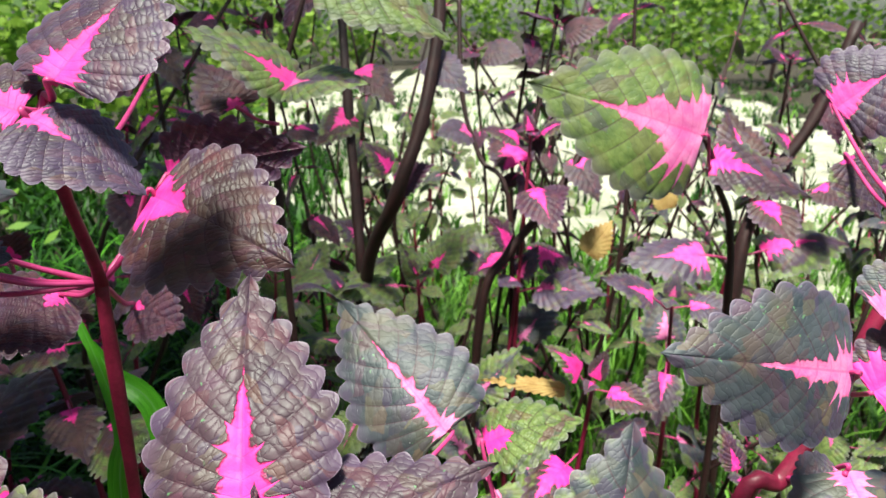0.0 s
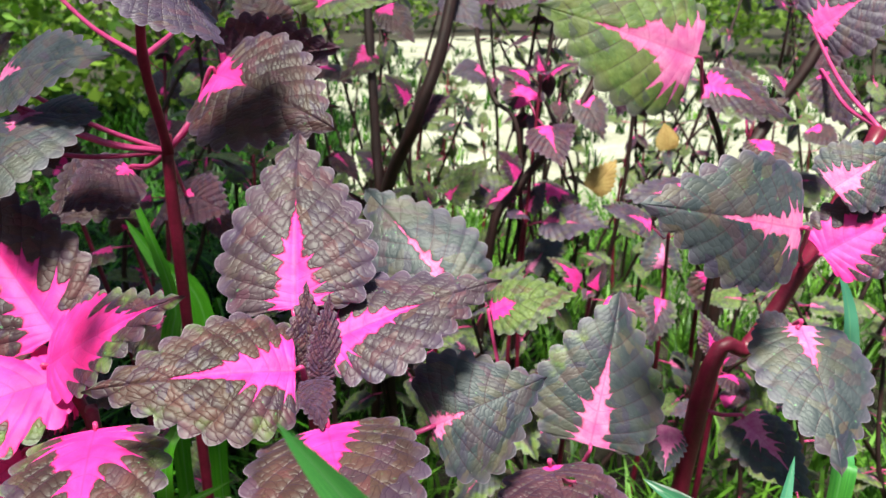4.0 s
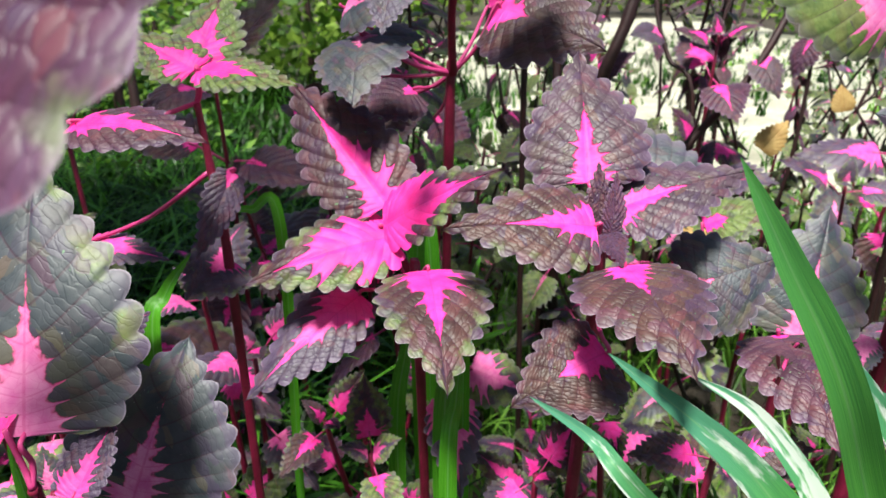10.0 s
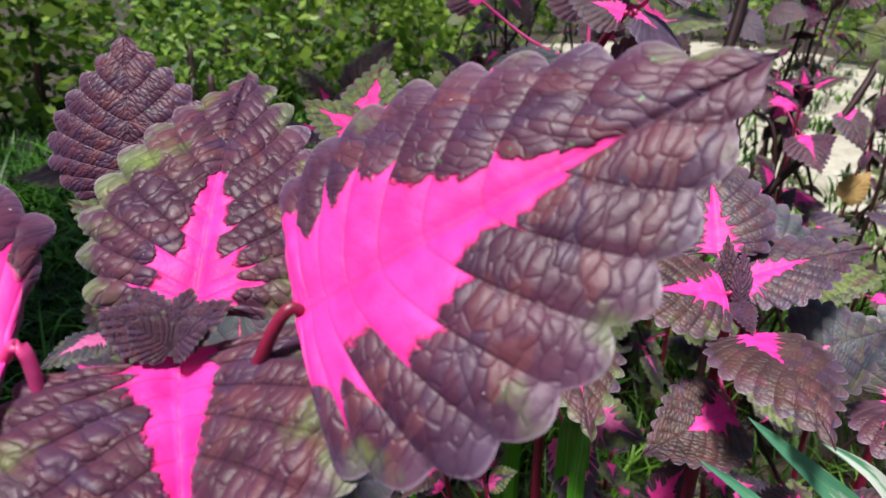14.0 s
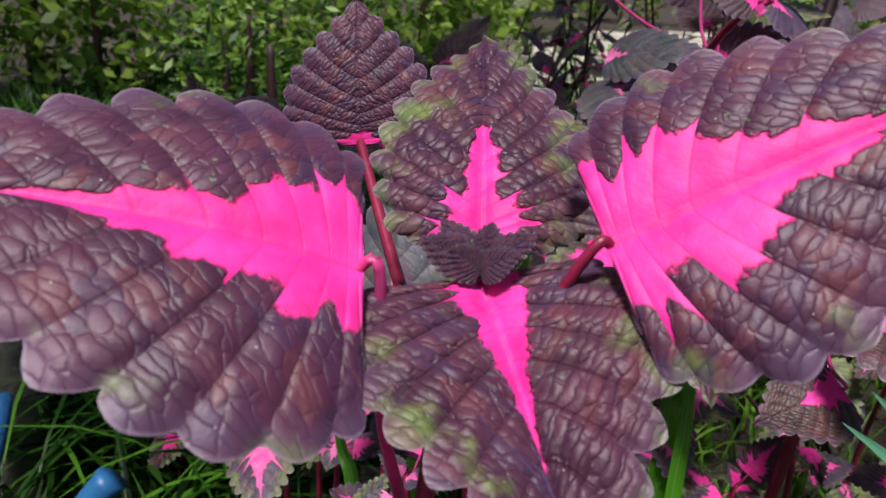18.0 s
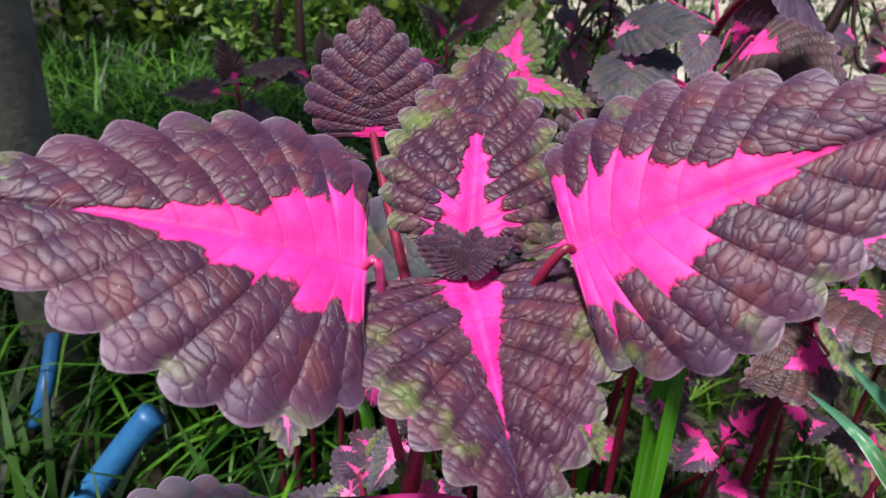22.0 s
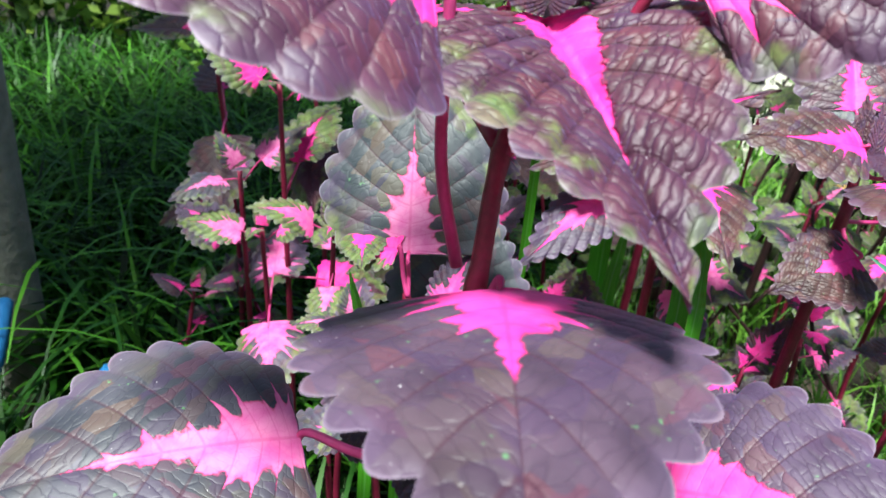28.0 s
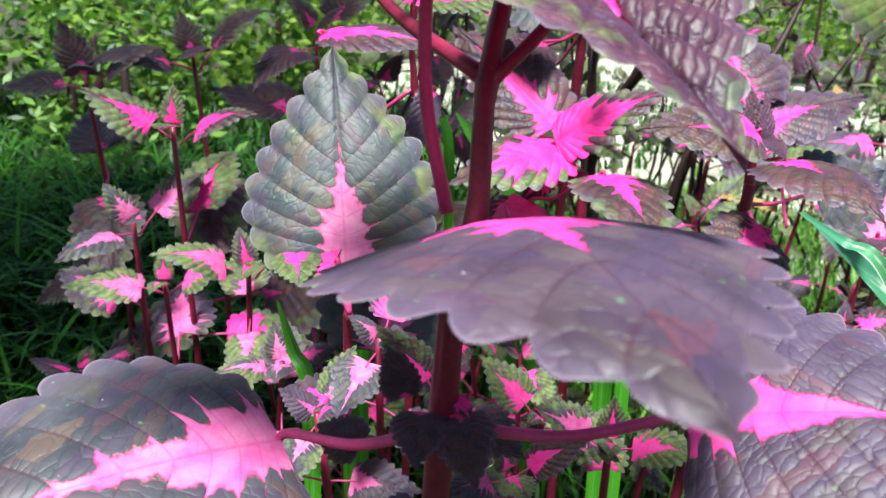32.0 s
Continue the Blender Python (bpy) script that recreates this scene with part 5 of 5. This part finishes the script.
thicket(-0.35, 0.75, 0.8, 1.3, 12, 0.72, 0.98, 0.045, True, 0.15, 0.15, (0.4, 0.3), 6, True)
# yellow-green leafy weeds
for _k in range(34):
    _x, _y = _r.uniform(-0.6, 1.2), _r.uniform(0.8, 2.0)
    coleus((_x, _y + 0.03, -0.03), (_x, _y, _r.uniform(0.2, 0.55)), _r.uniform(0.05, 0.075), _r, 5, True, (0.0, 0.0), 0.5, 1.1, None, False, "yellow-green leafy weed among the coleus", "weeds")
# dark plants before the grass
thicket(-0.50, -0.32, 0.55, 0.9, 4, 0.45, 0.68, 0.085, False, 0.35, 0.2, (0.3, 0.25), 4, False)
# seedlings near the ground
thicket(-0.45, 0.35, 0.0, 0.55, 15, 0.10, 0.28, 0.06, False, 0.6, 0.4, (0.6, 0.34), 3, False)
thicket(-0.75, -0.35, 0.25, 0.9, 10, 0.12, 0.26, 0.06, False, 0.6, 0.3, (0.7, 0.5), 3, False)


# ---- far bushes ----
def bush(x, y, w, h, rng, n=900, size=0.08, label="leafy green bush added behind and to the left to block low light", group="bushes round the yard"):
    ob = tagged(new("bush"), label, "bush", group)
    verts, faces = [], []
    for _ in range(n):
        th, ph = rng.uniform(0, 6.28), math.acos(rng.uniform(-0.75, 1))
        r = rng.uniform(0.45, 1.0) ** 0.6 * (1 + 0.3 * noise.noise((math.cos(th) * 2 + x, math.sin(th) * 2 + y, ph)))
        c = Vector((math.sin(ph) * math.cos(th) * w * r, math.sin(ph) * math.sin(th) * w * r, h * 0.46 + math.cos(ph) * h * 0.62 * r))
        a = Vector((rng.gauss(0, 1), rng.gauss(0, 1), rng.gauss(0, 0.6))).normalized()
        b = a.cross(Vector((rng.gauss(0, 1), rng.gauss(0, 1), rng.gauss(0, 1)))).normalized()
        L = size * rng.uniform(0.6, 1.4)
        b = b * (0.6 if "weed" in label else 1.0)
        i0 = len(verts)
        verts += [c, c + a * L * 0.5 + b * L * 0.3, c + a * L, c + a * L * 0.5 - b * L * 0.3]
        faces.append((i0, i0 + 1, i0 + 2, i0 + 3))
    ob.location = (x, y, 0)
    # the label picks the paler leaves that stand in for sun
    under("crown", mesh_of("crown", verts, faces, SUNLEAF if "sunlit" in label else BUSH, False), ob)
    v, f = tube(bend([(0, 0, -0.05), (0.02, 0, h * 0.3), (0, 0.03, h * 0.6)]), [0.03 - 0.0015 * i for i in range(13)], 7)
    under("trunk", mesh_of("trunk", v, f, DARKSTEM), ob)
    return ob


def tree(x, y, lean, top, rng, n=3000):
    """A small grey-barked tree with limbs and a loose spreading crown of leaves. The crown is added out of view to cast
    shade.
    """
    ob = tagged(new("tree"), "straight grey trunk with a loose leafy crown added unseen for shade", "tree")
    line = bend([(-lean[0] * 0.5, -lean[1] * 0.5, -0.05), (0, 0, top * 0.2), (lean[0], lean[1], top * 0.75)])
    v, f = tube(line, [0.048 - 0.012 * i / len(line) for i in range(len(line))], 18, 0.02)
    under("trunk", mesh_of("trunk", v, f, POST), ob)
    ends = []
    for k in range(11):
        an = k * 2.4
        b = line[-1 - (k % 4)]
        r = rng.uniform(0.35, 0.85)
        e = b + Vector((math.cos(an) * r - 0.15, math.sin(an) * r, rng.uniform(0.2, 0.9)))
        m = b.lerp(e, 0.5) + Vector((0, 0, 0.15))
        pts = bend([b, m, e], 5)
        v, f = tube(pts, [0.022 - 0.0018 * i for i in range(len(pts))], 7)
        under("limb", mesh_of("limb", v, f, DARKSTEM), ob)
        ends += [m, e, b.lerp(e, 0.8)]
    verts, faces = [], []
    for _ in range(n):
        c = ends[rng.randrange(len(ends))] + Vector((rng.gauss(0, 0.2), rng.gauss(0, 0.2), rng.gauss(0, 0.16)))
        a = Vector((rng.gauss(0, 1), rng.gauss(0, 1), rng.gauss(-0.2, 0.4))).normalized()
        q = a.cross(Vector((rng.gauss(0, 0.5), rng.gauss(0, 0.5), 1))).normalized()
        L = rng.uniform(0.07, 0.13)
        i0 = len(verts)
        verts += [c, c + a * L * 0.3 + q * L * 0.22, c + a * L * 0.7 + q * L * 0.2, c + a * L, c + a * L * 0.7 - q * L * 0.2, c + a * L * 0.3 - q * L * 0.22]
        faces.append(tuple(range(i0, i0 + 6)))
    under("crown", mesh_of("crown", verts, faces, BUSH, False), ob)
    ob.location = (x, y, 0)
    return ob


_r = random.Random(21)
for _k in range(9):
    bush((-6.4 + 0.9 * _k if _k < 6 else 3.2 + 1.1 * (_k - 6)) + _r.uniform(-0.3, 0.3), 9.3 + _r.uniform(-0.4, 0.6), _r.uniform(0.7, 0.95), _r.uniform(1.6, 3.0), _r, 1000, 0.12, "leafy green bush with leaves painted sunlit, beyond the yard")
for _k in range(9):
    bush(-3.6 + 1.3 * _k + _r.uniform(-0.3, 0.3), 14.8 + _r.uniform(-0.4, 0.6), _r.uniform(0.8, 1.1), _r.uniform(1.2, 2.0), _r, 700, 0.14, "leafy green bush with leaves painted sunlit, beyond the yard")
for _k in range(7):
    bush(-1.4 - 0.35 * _k + _r.uniform(-0.2, 0.2), 4.2 - 0.35 * _k + _r.uniform(-0.2, 0.2), _r.uniform(0.4, 0.55), _r.uniform(0.7, 1.3), _r, 800, 0.08, "leafy green garden bush with leaves painted sunlit, standing in soil")
# row behind the camera, added out of view to block low sky light
for _k in range(9):
    bush(-4.0 + 1.0 * _k, -2.3 + _r.uniform(-0.2, 0.2), 0.85, 2.6, _r, 1300)
# row at the far left, added for the same blocking of light
for _k in range(5):
    bush(-3.4 + _r.uniform(-0.2, 0.2), -1.6 + 1.1 * _k, 0.8, 2.2, _r, 1000)
for _k in range(3):
    bush(-1.5 - 0.3 * _k + _r.uniform(-0.1, 0.1), 1.9 + 0.3 * _k + _r.uniform(-0.15, 0.15), _r.uniform(0.26, 0.38), _r.uniform(0.55, 0.95), _r, 480, 0.05, "green leafy weed shrub beside the grass", "shrubs in the grass")

# only the trunk stands in view; limbs and crown are added to shade the grass
tree(-1.011, 0.341, (0.0, 0.02), 2.3, random.Random(77))
